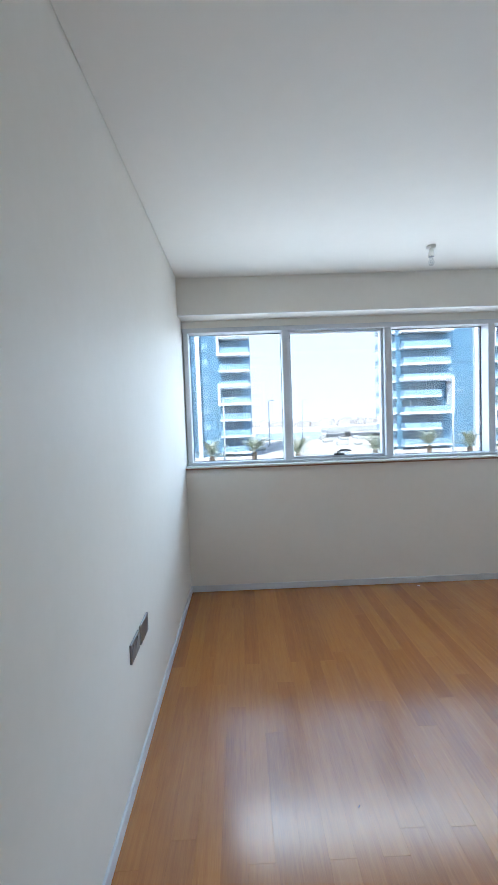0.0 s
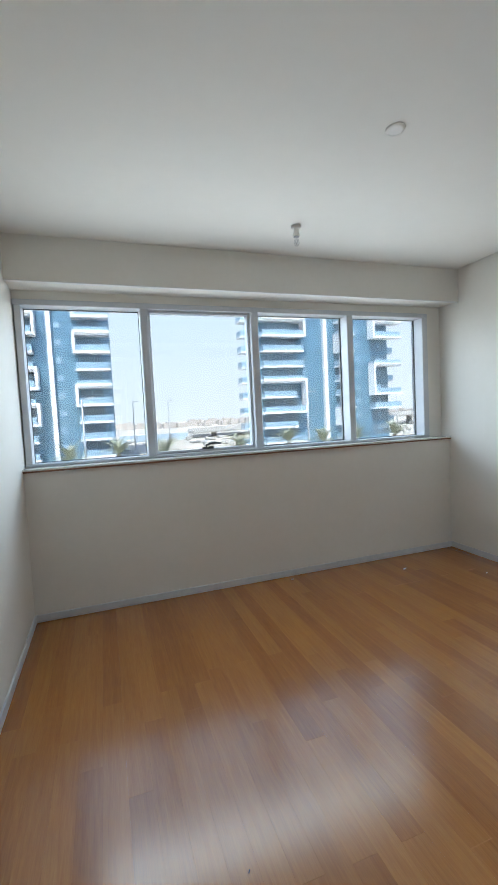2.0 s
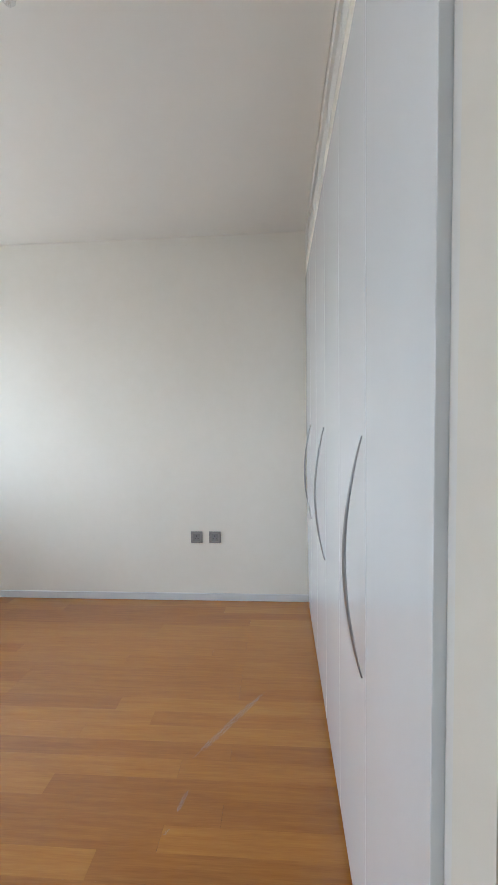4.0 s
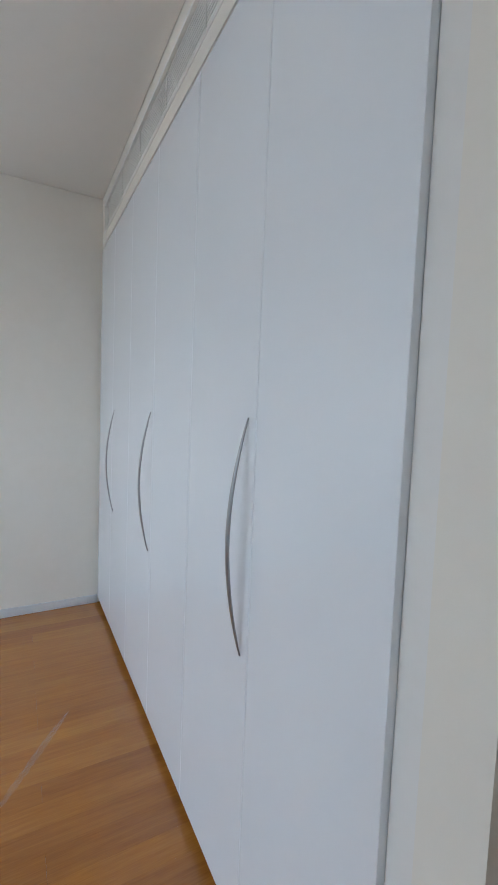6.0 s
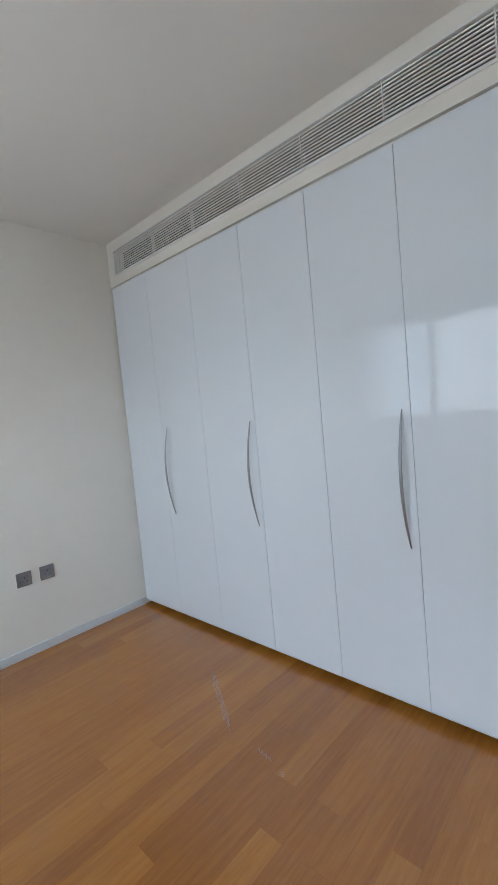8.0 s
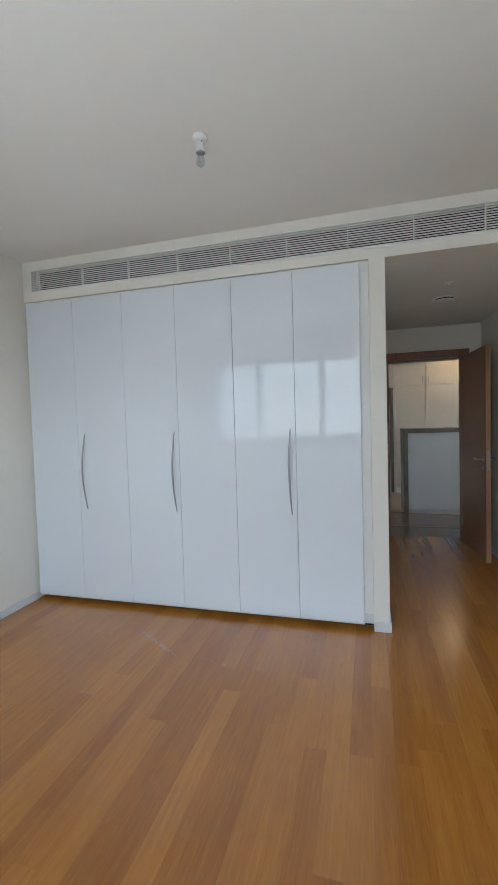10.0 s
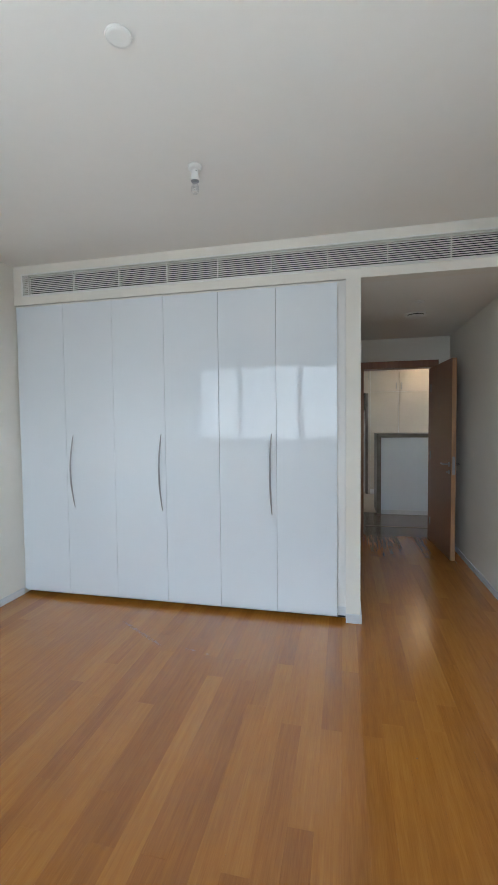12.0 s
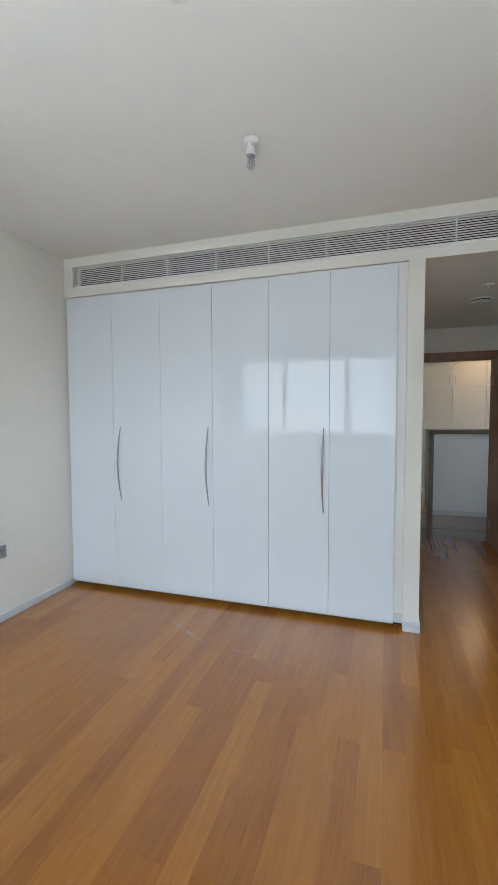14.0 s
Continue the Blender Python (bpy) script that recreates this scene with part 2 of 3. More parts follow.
def part(name, bm, mat, parent, label=""):
    ob = new(name, mesh_of(name, bm, mat))
    ob.parent = parent
    return tagged(ob, label)


def thing(name, at, label, category, group=""):
    ob = new(name)
    ob.location = at
    ob.empty_display_size = 0.05
    return tagged(ob, label, category, group)


def structure(name, bm, mat, label, category):
    return tagged(new(name, mesh_of(name, bm, mat)), label, category, kind="structure")


# ---- room shell ----
W, D, H = 3.928, 3.45, 2.774          # room width, depth to the parapet, ceiling
SOFF, SOFZ = 3.303, 2.47              # window soffit face and underside
PF = 0.002                            # pier and header stand proud of the doors
WINY, GLY = 3.56, 3.675               # window frame face, glass plane
PX0, PX1 = 1.111, 1.213               # pier beside the wardrobe
CZ = 2.458                            # corridor ceiling
END = -2.365                          # corridor end wall

structure("wall_west", boxes((-0.15, 0, -2.515, 3.72, -0.05, 2.95)), WALL, "smooth off-white painted plaster wall", "wall")
structure("wall_east", boxes((W, W + 0.15, -0.8, 3.72, -0.05, 2.95)), WALL, "smooth off-white painted plaster wall", "wall")
structure("wall_parapet", boxes((0, W, D, 3.72, -0.05, 1.122)), WALL, "off-white painted wall below the window", "wall")
structure("wall_beside_window", boxes((3.768, W, WINY, 3.72, 1.122, SOFZ)), WALL, "narrow off-white painted wall beside the window", "wall")
structure("wall_above_window", boxes((0, 3.768, WINY, 3.72, 2.405, SOFZ)), WALL, "off-white painted band above the window", "wall")
structure("soffit", boxes((0, W, SOFF, 3.72, SOFZ, H)), WALL, "boxed painted bulkhead above the window", "soffit")
structure("soffit_trim", boxes((0, W, SOFF - 0.003, SOFF + 0.035, SOFZ - 0.010, SOFZ - 0.001), bevel=0.002), TRIM, "thin white edge strip along the bulkhead", "trim")
structure("ceiling", boxes((0.0035, W - 0.0035, PF + 0.0035, SOFF - 0.003, H, H + 0.02), (-0.15, W + 0.15, -0.8, 3.72, H + 0.045, H + 0.18)), CEIL, "smooth white painted ceiling with a shadow gap at its edges", "ceiling")
structure("wall_header", boxes((0, W, -0.12, PF, CZ, 2.522), (0, W, -0.12, PF, 2.712, H + 0.045), (3.852, W, -0.12, PF, 2.522, 2.712), (0, 0.10, -0.12, PF, 2.522, 2.712)),
          WALL, "off-white painted header above the wardrobe and passage", "wall")
structure("wall_pier", boxes((PX0, PX1, -0.64, PF, 0, CZ)), WALL, "off-white painted pier between wardrobe and passage", "wall")
structure("wall_corridor", boxes((PX0, PX1, END, -0.64, 0, 2.76)), WALL, "painted passage wall behind the wardrobe", "wall")
structure("wall_behind_wardrobe", boxes((PX1, W, -0.80, -0.64, -0.05, 2.95)), WALL, "plain wall closing the wardrobe recess", "wall")
# second box: unseen lid added over the passage to keep daylight out
structure("ceiling_corridor", boxes((0.008, PX0, END, -0.12, CZ, CZ + 0.05), (0.001, PX1 + 0.9, END - 0.14, -0.81, 2.763, 2.90)), CEIL, "lowered white painted passage ceiling, with an unseen lid added above", "ceiling")
structure("wall_passage_end", boxes((-0.0, 0.125, -2.515, END, 0, CZ + 0.3), (1.06, PX1 + 0.9, -2.515, END, 0, CZ + 0.3), (0.125, 1.06, -2.515, END, 2.175, CZ + 0.3)), WALL,
          "painted passage end wall with a doorway", "wall")
structure("floor_slab", boxes((-0.15, W + 0.15, -2.6, 3.72, -0.20, -0.013)), CONCRETE, "concrete slab under the boards", "floor")
structure("podium", boxes((-3.0, W + 3, -7.0, 3.71, -5.5, -0.21)), CONCRETE, "plain rendered storeys below the room", "wall")

# skirting
SK = 0.056
structure("baseboard_west", boxes((0, 0.012, END, D - 0.012, 0, SK), bevel=0.002), SKIRT, "pale grey painted skirting board", "baseboard")
structure("baseboard_east", boxes((W - 0.012, W, 0.006, D - 0.012, 0, SK), bevel=0.002), SKIRT, "pale grey painted skirting board", "baseboard")
structure("baseboard_north", boxes((0, W, D - 0.012, D, 0, SK), bevel=0.002), SKIRT, "pale grey painted skirting board", "baseboard")
structure("baseboard_pier", boxes((PX0 - 0.010, PX1, PF, PF + 0.010, 0, SK + 0.010), (PX0 - 0.010, PX0, END, PF, 0, SK + 0.010), bevel=0.002), SKIRT, "pale grey painted skirting round the pier", "baseboard")

# ---- window ----
win = tagged(new("window_1"), "four-light grey aluminium strip window, glass tinted to dim the outdoors", "window", kind="structure")
win.location = (1.9, WINY, 1.14)


def wpart(name, bm, mat, label="", parent=None):
    bm.transform(Matrix.Translation((-1.9, -WINY, -1.14)))
    return part(name, bm, mat, parent or win, label)


F0, F1 = WINY - 0.012, 3.715
mull = [(0.008, 0.054), (0.912, 0.975), (1.858, 1.925), (2.824, 2.889), (3.700, 3.766)]
for a, b in mull:
    wpart("window_frame", boxes((a, b, F0, F1, 1.172, 2.362), bevel=0.004), ALU)
wpart("window_frame", boxes((0.0, 3.766, F0, F1, 2.362, 2.405), bevel=0.004), ALU)
wpart("window_frame", boxes((0.0, 3.766, F0, F1, 1.150, 1.172), bevel=0.004), ALU)
for (a, b), (c, d) in zip(mull, mull[1:]):
    wpart("gasket", boxes((b, b + 0.004, GLY - 0.006, GLY + 0.006, 1.172, 2.362), (c - 0.004, c, GLY - 0.006, GLY + 0.006, 1.172, 2.362),
                          (b + 0.004, c - 0.004, GLY - 0.006, GLY + 0.006, 2.358, 2.362), (b + 0.004, c - 0.004, GLY - 0.006, GLY + 0.006, 1.172, 1.176)), RUBBER)
    g = wpart("pane", boxes((b + 0.004, c - 0.004, GLY - 0.004, GLY + 0.004, 1.176, 2.358)), PANE)
    g.visible_shadow = False
# the opening light has a second inner sash and a black lever at its foot
a, b = mull[1][1], mull[2][0]
wpart("opening_sash", boxes((a, a + 0.022, GLY - 0.075, GLY - 0.015, 1.172, 2.362), (b - 0.022, b, GLY - 0.075, GLY - 0.015, 1.172, 2.362),
                            (a + 0.022, b - 0.022, GLY - 0.075, GLY - 0.015, 2.342, 2.362), (a + 0.022, b - 0.022, GLY - 0.075, GLY - 0.015, 1.172, 1.194), bevel=0.003), ALU)
hb = boxes((1.375, 1.475, GLY - 0.085, GLY - 0.061, 1.192, 1.212), bevel=0.004)
lever = wpart("lever_base", hb, RUBBER, "black window lever mount")
hb2 = tube([(1.41, GLY - 0.075, 1.204), (1.41, GLY - 0.095, 1.226), (1.43, GLY - 0.10, 1.238), (1.48, GLY - 0.10, 1.242), (1.535, GLY - 0.098, 1.234)], [0.009, 0.009, 0.010, 0.010, 0.007], 8)
wpart("lever", hb2, RUBBER, "black curved window lever")
wpart("window_sill", boxes((-0.0, W, D - 0.026, WINY + 0.01, 1.134, 1.149), bevel=0.003), SILL, "white marble window sill")
# the shadow line below the sill, made as a dark brown strip
wpart("sill_shade_strip", boxes((-0.0, W, D - 0.022, WINY + 0.01, 1.1215, 1.134)), DOORWOOD, "dark strip in place of the shade line under the sill")

# ---- wardrobe ----
FX0, FX1, FY = 1.273, 3.908, 0.006    # doors' extent and face
wd = thing("wardrobe", (2.6, -0.3, 0), "six-door white high-gloss built-in wardrobe with bowed steel handles", "wardrobe")


def dpart(name, bm, mat, label="", parent=None):
    bm.transform(Matrix.Translation((-2.6, 0.3, 0)))
    return part(name, bm, mat, parent or wd, label)


dpart("carcass", boxes((PX1 + 0.002, PX1 + 0.02, -0.62, -0.03, 0.05, 2.44), (W - 0.02, W - 0.002, -0.62, -0.03, 0.05, 2.44), (PX1 + 0.02, W - 0.02, -0.62, -0.03, 0.05, 0.07),
                       (PX1 + 0.02, W - 0.02, -0.62, -0.03, 2.42, 2.44), (PX1 + 0.02, W - 0.02, -0.62, -0.60, 0.07, 2.42)), TRIM)
dpart("plinth", boxes((PX1 + 0.002, W - 0.002, -0.10, -0.075, 0.001, 0.05)), DARK, "dark recessed plinth")
dpart("filler_strip", boxes((PX1 + 0.001, FX0 - 0.0008, -0.03, -0.012, 0.11, 2.4405)), TRIM, "painted filler strip")
dpart("filler_strip", boxes((PX1 + 0.001, FX0 - 0.0008, -0.03, -0.006, 0.046, 0.11)), SKIRT, "grey filler foot")
dpart("filler_strip", boxes((FX1 + 0.003, W - 0.001, -0.03, -0.016, 0.11, 2.44)), TRIM, "painted filler strip")
dpart("filler_strip", boxes((FX1 + 0.003, W - 0.001, -0.03, -0.010, 0.046, 0.11)), SKIRT, "grey filler foot")
dpart("top_strip", boxes((PX1 + 0.001, W - 0.001, -0.03, -0.016, 2.4405, 2.456)), TRIM, "recessed painted top strip")
dpart("bottom_rail", boxes((FX0, FX1, -0.018, -0.002, 0.036, 0.0455), bevel=0.001), SKIRT, "pale metal rail under the doors")
dw = (FX1 - FX0) / 6
doors = []
for k in range(6):
    # doors counted from the east wall
    x1 = FX1 - k * dw
    ajar = 0.0013 if k in (3, 4) else 0.0007
    doors.append(dpart("door", boxes((x1 - dw + ajar, x1 - ajar, FY - 0.022, FY, 0.047, 2.438), bevel=0.0012), LACQUER))


def bow_handle(x, door):
    z0, z1, n = 0.772, 1.374, 20
    pts, rad = [], []
    for i in range(n + 1):
        u = i / n
        out = 0.0015 + 0.0425 * (math.sin(math.pi * u) ** 0.9)
        pts.append((x + 0.006 * math.sin(math.pi * u), FY + out, z0 + (z1 - z0) * u))
        rad.append(0.0018 + 0.0034 * math.sin(math.pi * u) ** 0.7)
    h = tube(pts, rad, 10, 1.5)
    dpart("handle", h, STEEL, "slender bowed brushed steel handle", door)


bow_handle(3.402, doors[1])
bow_handle(2.625, doors[2])
bow_handle(1.750, doors[4])

# ---- air grille ----
gr = thing("air_grille", (1.976, -0.01, 2.617), "long white linear air grille with dark slots in the header", "air grille")


def gpart(name, bm, mat, label=""):
    bm.transform(Matrix.Translation((-1.976, 0.01 + PF, -2.617)))
    return part(name, bm, mat, gr, label)


GX0, GX1, GZ0, GZ1 = 0.10, 3.852, 2.522, 2.712
# the black between the slats is this sheet's colour, standing in for shade
gpart("backing", boxes((GX0, GX1, -0.10, -0.09, GZ0, GZ1)), DARK, "near-black sheet in place of the shade behind the slats")
for r in ((GX0, GX1, -0.03, 0.004, GZ1 - 0.013, GZ1), (GX0, GX1, -0.03, 0.004, GZ0, GZ0 + 0.013)):
    gpart("frame", boxes(r, bevel=0.002), GRILLE)
for r in ((GX0, GX0 + 0.013, -0.03, 0.004, GZ0 + 0.013, GZ1 - 0.013), (GX1 - 0.013, GX1, -0.03, 0.004, GZ0 + 0.013, GZ1 - 0.013)):
    gpart("frame", boxes(r, bevel=0.002), GRILLE)
ns = 11
for k in range(ns):
    z = GZ0 + 0.013 + (GZ1 - GZ0 - 0.026) * (k + 0.5) / ns
    bm = boxes((GX0 + 0.013, GX1 - 0.013, -0.004, 0.004, -0.0034, 0.0034), bevel=0.0008)
    bm.transform(Matrix.Translation((0, -0.014, z)) @ Matrix.Rotation(radians(-5), 4, "X"))
    gpart("slat", bm, GRILLE)
for k in range(9):
    x = 3.370 - 0.4063 * k
    gpart("divider", boxes((x - 0.003, x + 0.003, -0.03, -0.006, GZ0 + 0.013, GZ1 - 0.013), bevel=0.001), GRILLE)
gpart("divider", boxes((3.782, 3.79, -0.03, 0.0, GZ0 + 0.013, GZ1 - 0.013), bevel=0.001), GRILLE)


# ---- ceiling fittings ----
def lampholder(at):
    t = thing("bare_bulb_lampholder", at, "white plastic batten lampholder with a clear unlit bulb", "ceiling light", "bare bulbs")
    part("base", lathe([(0, 0), (0.034, 0), (0.036, -0.006), (0.034, -0.016), (0.026, -0.021), (0.015, -0.022)]), PLASTIC, t)
    part("holder", lathe([(0.017, -0.020), (0.018, -0.045), (0.020, -0.052), (0.024, -0.070), (0.025, -0.076), (0.020, -0.076), (0.016, -0.060), (0, -0.055)]), PLASTIC, t)
    part("cap_ring", lathe([(0.0195, -0.060), (0.0205, -0.066), (0.0205, -0.078), (0.013, -0.082), (0, -0.082)]), STEEL, t)
    part("bulb", lathe([(0.0125, -0.080), (0.014, -0.090), (0.019, -0.104), (0.0215, -0.117), (0.019, -0.130), (0.011, -0.139), (0, -0.142)]), BULB, t, "clear glass bulb")
    part("filament", tube([(-0.008, 0, -0.100), (-0.007, 0, -0.116), (0, 0.002, -0.121), (0.007, 0, -0.116), (0.008, 0, -0.100)], 0.0009, 6), STEEL, t)
    part("screw", lathe([(0.0035, -0.030), (0.0035, -0.034), (0, -0.035)], 10, None, (0.0, 0.016, 0)), RUBBER, t)
    return t


la = lampholder((1.95, 2.775, H))
copy_thing(la, pose(1.972, 0.978, H, 0, 0, 40))

det = thing("ceiling_speaker_cover", (1.974, 1.730, H), "flat round white plastic ceiling cover", "smoke detector")
part("rim", lathe([(0, 0), (0.045, 0), (0.046, -0.002), (0.045, -0.006), (0.043, -0.008), (0.0415, -0.007)], 40), PLASTIC, det)
part("cover", lathe([(0.0415, -0.007), (0.0405, -0.0085), (0.03, -0.0095), (0, -0.010)], 40), PLASTIC, det)

cd = thing("disc_air_valve", (0.569, -1.17, CZ), "round white disc air valve on the passage ceiling", "air vent")
part("collar", lathe([(0, 0), (0.098, 0), (0.099, -0.004), (0.094, -0.009), (0.080, -0.010), (0.074, -0.004)], 36), PLASTIC, cd)
# slot shade is given by a near-black solid
part("throat", lathe([(0.073, -0.003), (0.050, -0.003), (0.050, -0.016), (0, -0.016)], 36), DARK, cd, "near-black filling in place of the slot's shade")
part("disc", lathe([(0.0, -0.0165), (0.078, -0.0165), (0.083, -0.019), (0.080, -0.025), (0.055, -0.031), (0, -0.033)], 36), PLASTIC, cd)
sp = thing("sprinkler_head", (0.606, -0.72, CZ), "small white sprinkler cover on the ceiling", "sprinkler")
part("plate", lathe([(0, 0), (0.040, 0), (0.041, -0.004), (0.034, -0.008), (0.012, -0.009)], 28), PLASTIC, sp)
part("nozzle", lathe([(0.012, -0.008), (0.010, -0.011), (0.005, -0.013), (0.010, -0.015), (0, -0.016)], 16), PLASTIC, sp)


# ---- wall plates ----
def plate(name, y, z, wide, high, wall, kind_of, label):
    """A metal faceplate on the east (wall=1) or west (wall=-1) wall, with its insert."""
    t = thing(name, ((W if wall > 0 else 0), y, z), label, "socket" if "socket" in name else "switch", "wall plates")

    def put(nm, y0, y1, z0, z1, d0, d1, mat, bev, lab="", parent=None):
        r = (-d1, -d0) if wall > 0 else (d0, d1)
        return part(nm, boxes((r[0], r[1], y0, y1, z0, z1), bevel=bev), mat, parent or t, lab)

    put("faceplate", -wide / 2, wide / 2, -high / 2, high / 2, 0.0, 0.009, PLATE, 0.002)
    if kind_of == "switch":
        put("rocker", -0.030, 0.030, -0.028, 0.028, 0.009, 0.013, PLATE, 0.002)
    elif kind_of == "blank":
        for s in (-1, 1):
            put("screw", s * wide * 0.41 - 0.003, s * wide * 0.41 + 0.003, -0.003, 0.003, 0.009, 0.0105, STEEL, 0.0008)
    elif kind_of == "square":
        put("insert", -0.026, 0.026, -0.028, 0.026, 0.009, 0.0108, PLATE_IN, 0.001, "dark socket insert")
        put("pin_hole", -0.003, 0.003, 0.006, 0.016, 0.0108, 0.0112, RUBBER, 0)
        for s in (-1, 1):
            put("pin_hole", s * 0.012 - 0.004, s * 0.012 + 0.004, -0.012, -0.008, 0.0108, 0.0112, RUBBER, 0)
    else:
        for s in (-1, 1):
            put("insert", s * 0.036 - 0.026, s * 0.036 + 0.026, -0.030, 0.020, 0.009, 0.0105, PLATE_IN, 0.001, "dark socket insert")
            put("rocker", s * 0.036 - 0.007, s * 0.036 + 0.007, 0.022, 0.034, 0.009, 0.012, PLATE, 0.001)
    return t


plate("light_switch", 2.700, 0.797, 0.086, 0.086, 1, "switch", "single satin metal switch plate on the wall")
plate("double_socket", 2.700, 0.484, 0.148, 0.086, 1, "blank", "wide satin metal plate low on the wall")
plate("socket_outlet", 0.857, 0.500, 0.090, 0.090, 1, "square", "square satin metal socket with a dark insert")
plate("socket_outlet", 0.714, 0.500, 0.090, 0.090, 1, "square", "square satin metal socket with a dark insert")
plate("double_socket", 1.458, 0.568, 0.140, 0.086, -1, "double", "wide satin metal socket with dark inserts")
plate("double_socket", 1.630, 0.568, 0.150, 0.090, -1, "blank", "wide blank satin metal plate beside the socket")

# ---- passage door ----
fr = tagged(new("door_1"), "brown walnut doorway with an open walnut door", "door", kind="structure")
fr.location = (0.59, -2.44, 0)


def frpart(name, bm, mat, label="", parent=None):
    bm.transform(Matrix.Translation((-0.59, 2.44, 0)))
    return part(name, bm, mat, parent or fr, label)


frpart("door_frame", boxes((0.125, 0.20, -2.53, END + 0.018, 0, 2.10), bevel=0.003), DOORWOOD)
frpart("door_frame", boxes((0.985, 1.06, -2.53, END + 0.018, 0, 2.10), bevel=0.003), DOORWOOD)
frpart("door_frame", boxes((0.125, 1.06, -2.53, END + 0.018, 2.10, 2.185), bevel=0.003), DOORWOOD)

dl = thing("passage_door", (0.205, -2.345, 0), "dark walnut veneer door standing open against the wall", "door")
dl.rotation_euler = (0, 0, radians(94.0))
LW = 0.772
part("leaf", boxes((0.004, LW - 0.004, 0.0, 0.044, 0.008, 2.095), bevel=0.0015), DOORWOOD, dl)
part("edge_strip", boxes((LW - 0.004, LW, 0.0005, 0.0435, 0.008, 2.095), bevel=0.001), EDGEWOOD, dl, "pale wood lipping on the door edge")
part("lock_plate", boxes((LW, LW + 0.002, 0.010, 0.034, 0.90, 1.09)), STEEL, dl, "steel lock faceplate")
part("latch", boxes((LW + 0.002, LW + 0.010, 0.015, 0.029, 1.02, 1.045), bevel=0.003), STEEL, dl)
for side, y in ((-1, 0.0), (1, 0.044)):
    rose = lathe([(0, 0), (0.026, 0), (0.026, 0.007), (0.022, 0.009), (0, 0.009)], 24)
    rose.transform(Matrix.Translation((LW - 0.062, y, 1.005)) @ Matrix.Rotation(radians(90 * (1 if side < 0 else -1)), 4, "X"))
    part("rose", rose, STEEL, dl)
    q = y + side * 0.05
    part("lever_handle", tube([(LW - 0.062, y, 1.005), (LW - 0.062, y + side * 0.035, 1.005), (LW - 0.066, q, 1.005), (LW - 0.09, q + side * 0.004, 1.006), (LW - 0.185, q, 1.004)], [0.009, 0.009, 0.010, 0.010, 0.008], 10), STEEL, dl, "brushed steel lever handle")
    thumb = lathe([(0, 0), (0.022, 0), (0.022, 0.007), (0.008, 0.009), (0.008, 0.03), (0, 0.031)], 20)
    thumb.transform(Matrix.Translation((LW - 0.062, y, 0.925)) @ Matrix.Rotation(radians(90 * (1 if side < 0 else -1)), 4, "X"))
    part("thumb_turn", thumb, STEEL, dl)
for z in (0.25, 1.05, 1.85):
    part("hinge", lathe([(0, -0.045), (0.007, -0.045), (0.007, 0.045), (0, 0.045)], 12, None, (-0.004, -0.004, z)), STEEL, dl)

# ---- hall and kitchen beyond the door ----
structure("floor_hall", boxes((-2.0, 2.1, -3.0, -2.515, -0.03, -0.002)), DIMMED_HALLWOOD, "boarded hall floor with its dimness put into the dark brown", "floor")
structure("floor_hall_far", boxes((-2.0, 2.1, -3.90, -3.008, -0.03, 0.0)), DIMMED_HALLWOOD, "boarded hall floor past the threshold, dimness put into its brown", "floor")
structure("threshold", boxes((-2.0, 2.1, -3.012, -2.996, -0.02, 0.003), bevel=0.001), GREYSTONE, "thin metal floor threshold", "trim")
structure("floor_kitchen", boxes((-2.0, 2.1, -6.0, -3.90, -0.03, 0.0)), CREAM, "cream kitchen floor tiles", "floor")
structure("wall_hall", boxes((-2.15, -2.0, -6.4, -4.8, -0.03, 2.9), (-2.15, -2.0, -3.6, -2.515, -0.03, 2.9), (-2.15, -2.0, -4.8, -3.6, 1.75, 2.9), (-2.15, -2.0, -4.8, -3.6, -0.03, 1.1), (2.1, 2.25, -6.4, -2.515, -0.03, 2.9), (-2.0, 2.1, -6.45, -6.32, -0.03, 2.9), (-2.15, -0.0, -2.515, -2.40, -0.03, 2.9)), WALL, "off-white painted hall walls", "wall")
structure("ceiling_hall", boxes((-2.15, 2.25, -6.45, -2.515, 2.56, 2.66)), CEIL, "white painted hall ceiling", "ceiling")

hw = thing("kitchen_peninsula", (0.0, -4.1, 0), "white-fronted kitchen peninsula framed in taupe stone", "kitchen counter")


def hpart(name, bm, mat, label="", parent=None, o=None):
    o = o or hw
    bm.transform(Matrix.Translation(-Vector(o.location)))
    return part(name, bm, mat, parent or o, label)


hpart("front_panel", boxes((-1.6, 0.655, -3.86, -3.83, 0.07, 1.205), bevel=0.002), LACQUER, "smooth white panel")
hpart("plinth", boxes((-1.6, 0.655, -3.86, -3.824, 0.0, 0.07), bevel=0.002), SKIRT, "pale grey plinth")
hpart("counter_top", boxes((-1.6, 0.72, -4.40, -3.81, 1.205, 1.265), bevel=0.003), GREYSTONE, "taupe stone top")
hpart("end_panel", boxes((0.655, 0.72, -4.40, -3.81, 0.0, 1.205), bevel=0.003), GREYSTONE, "taupe stone end")

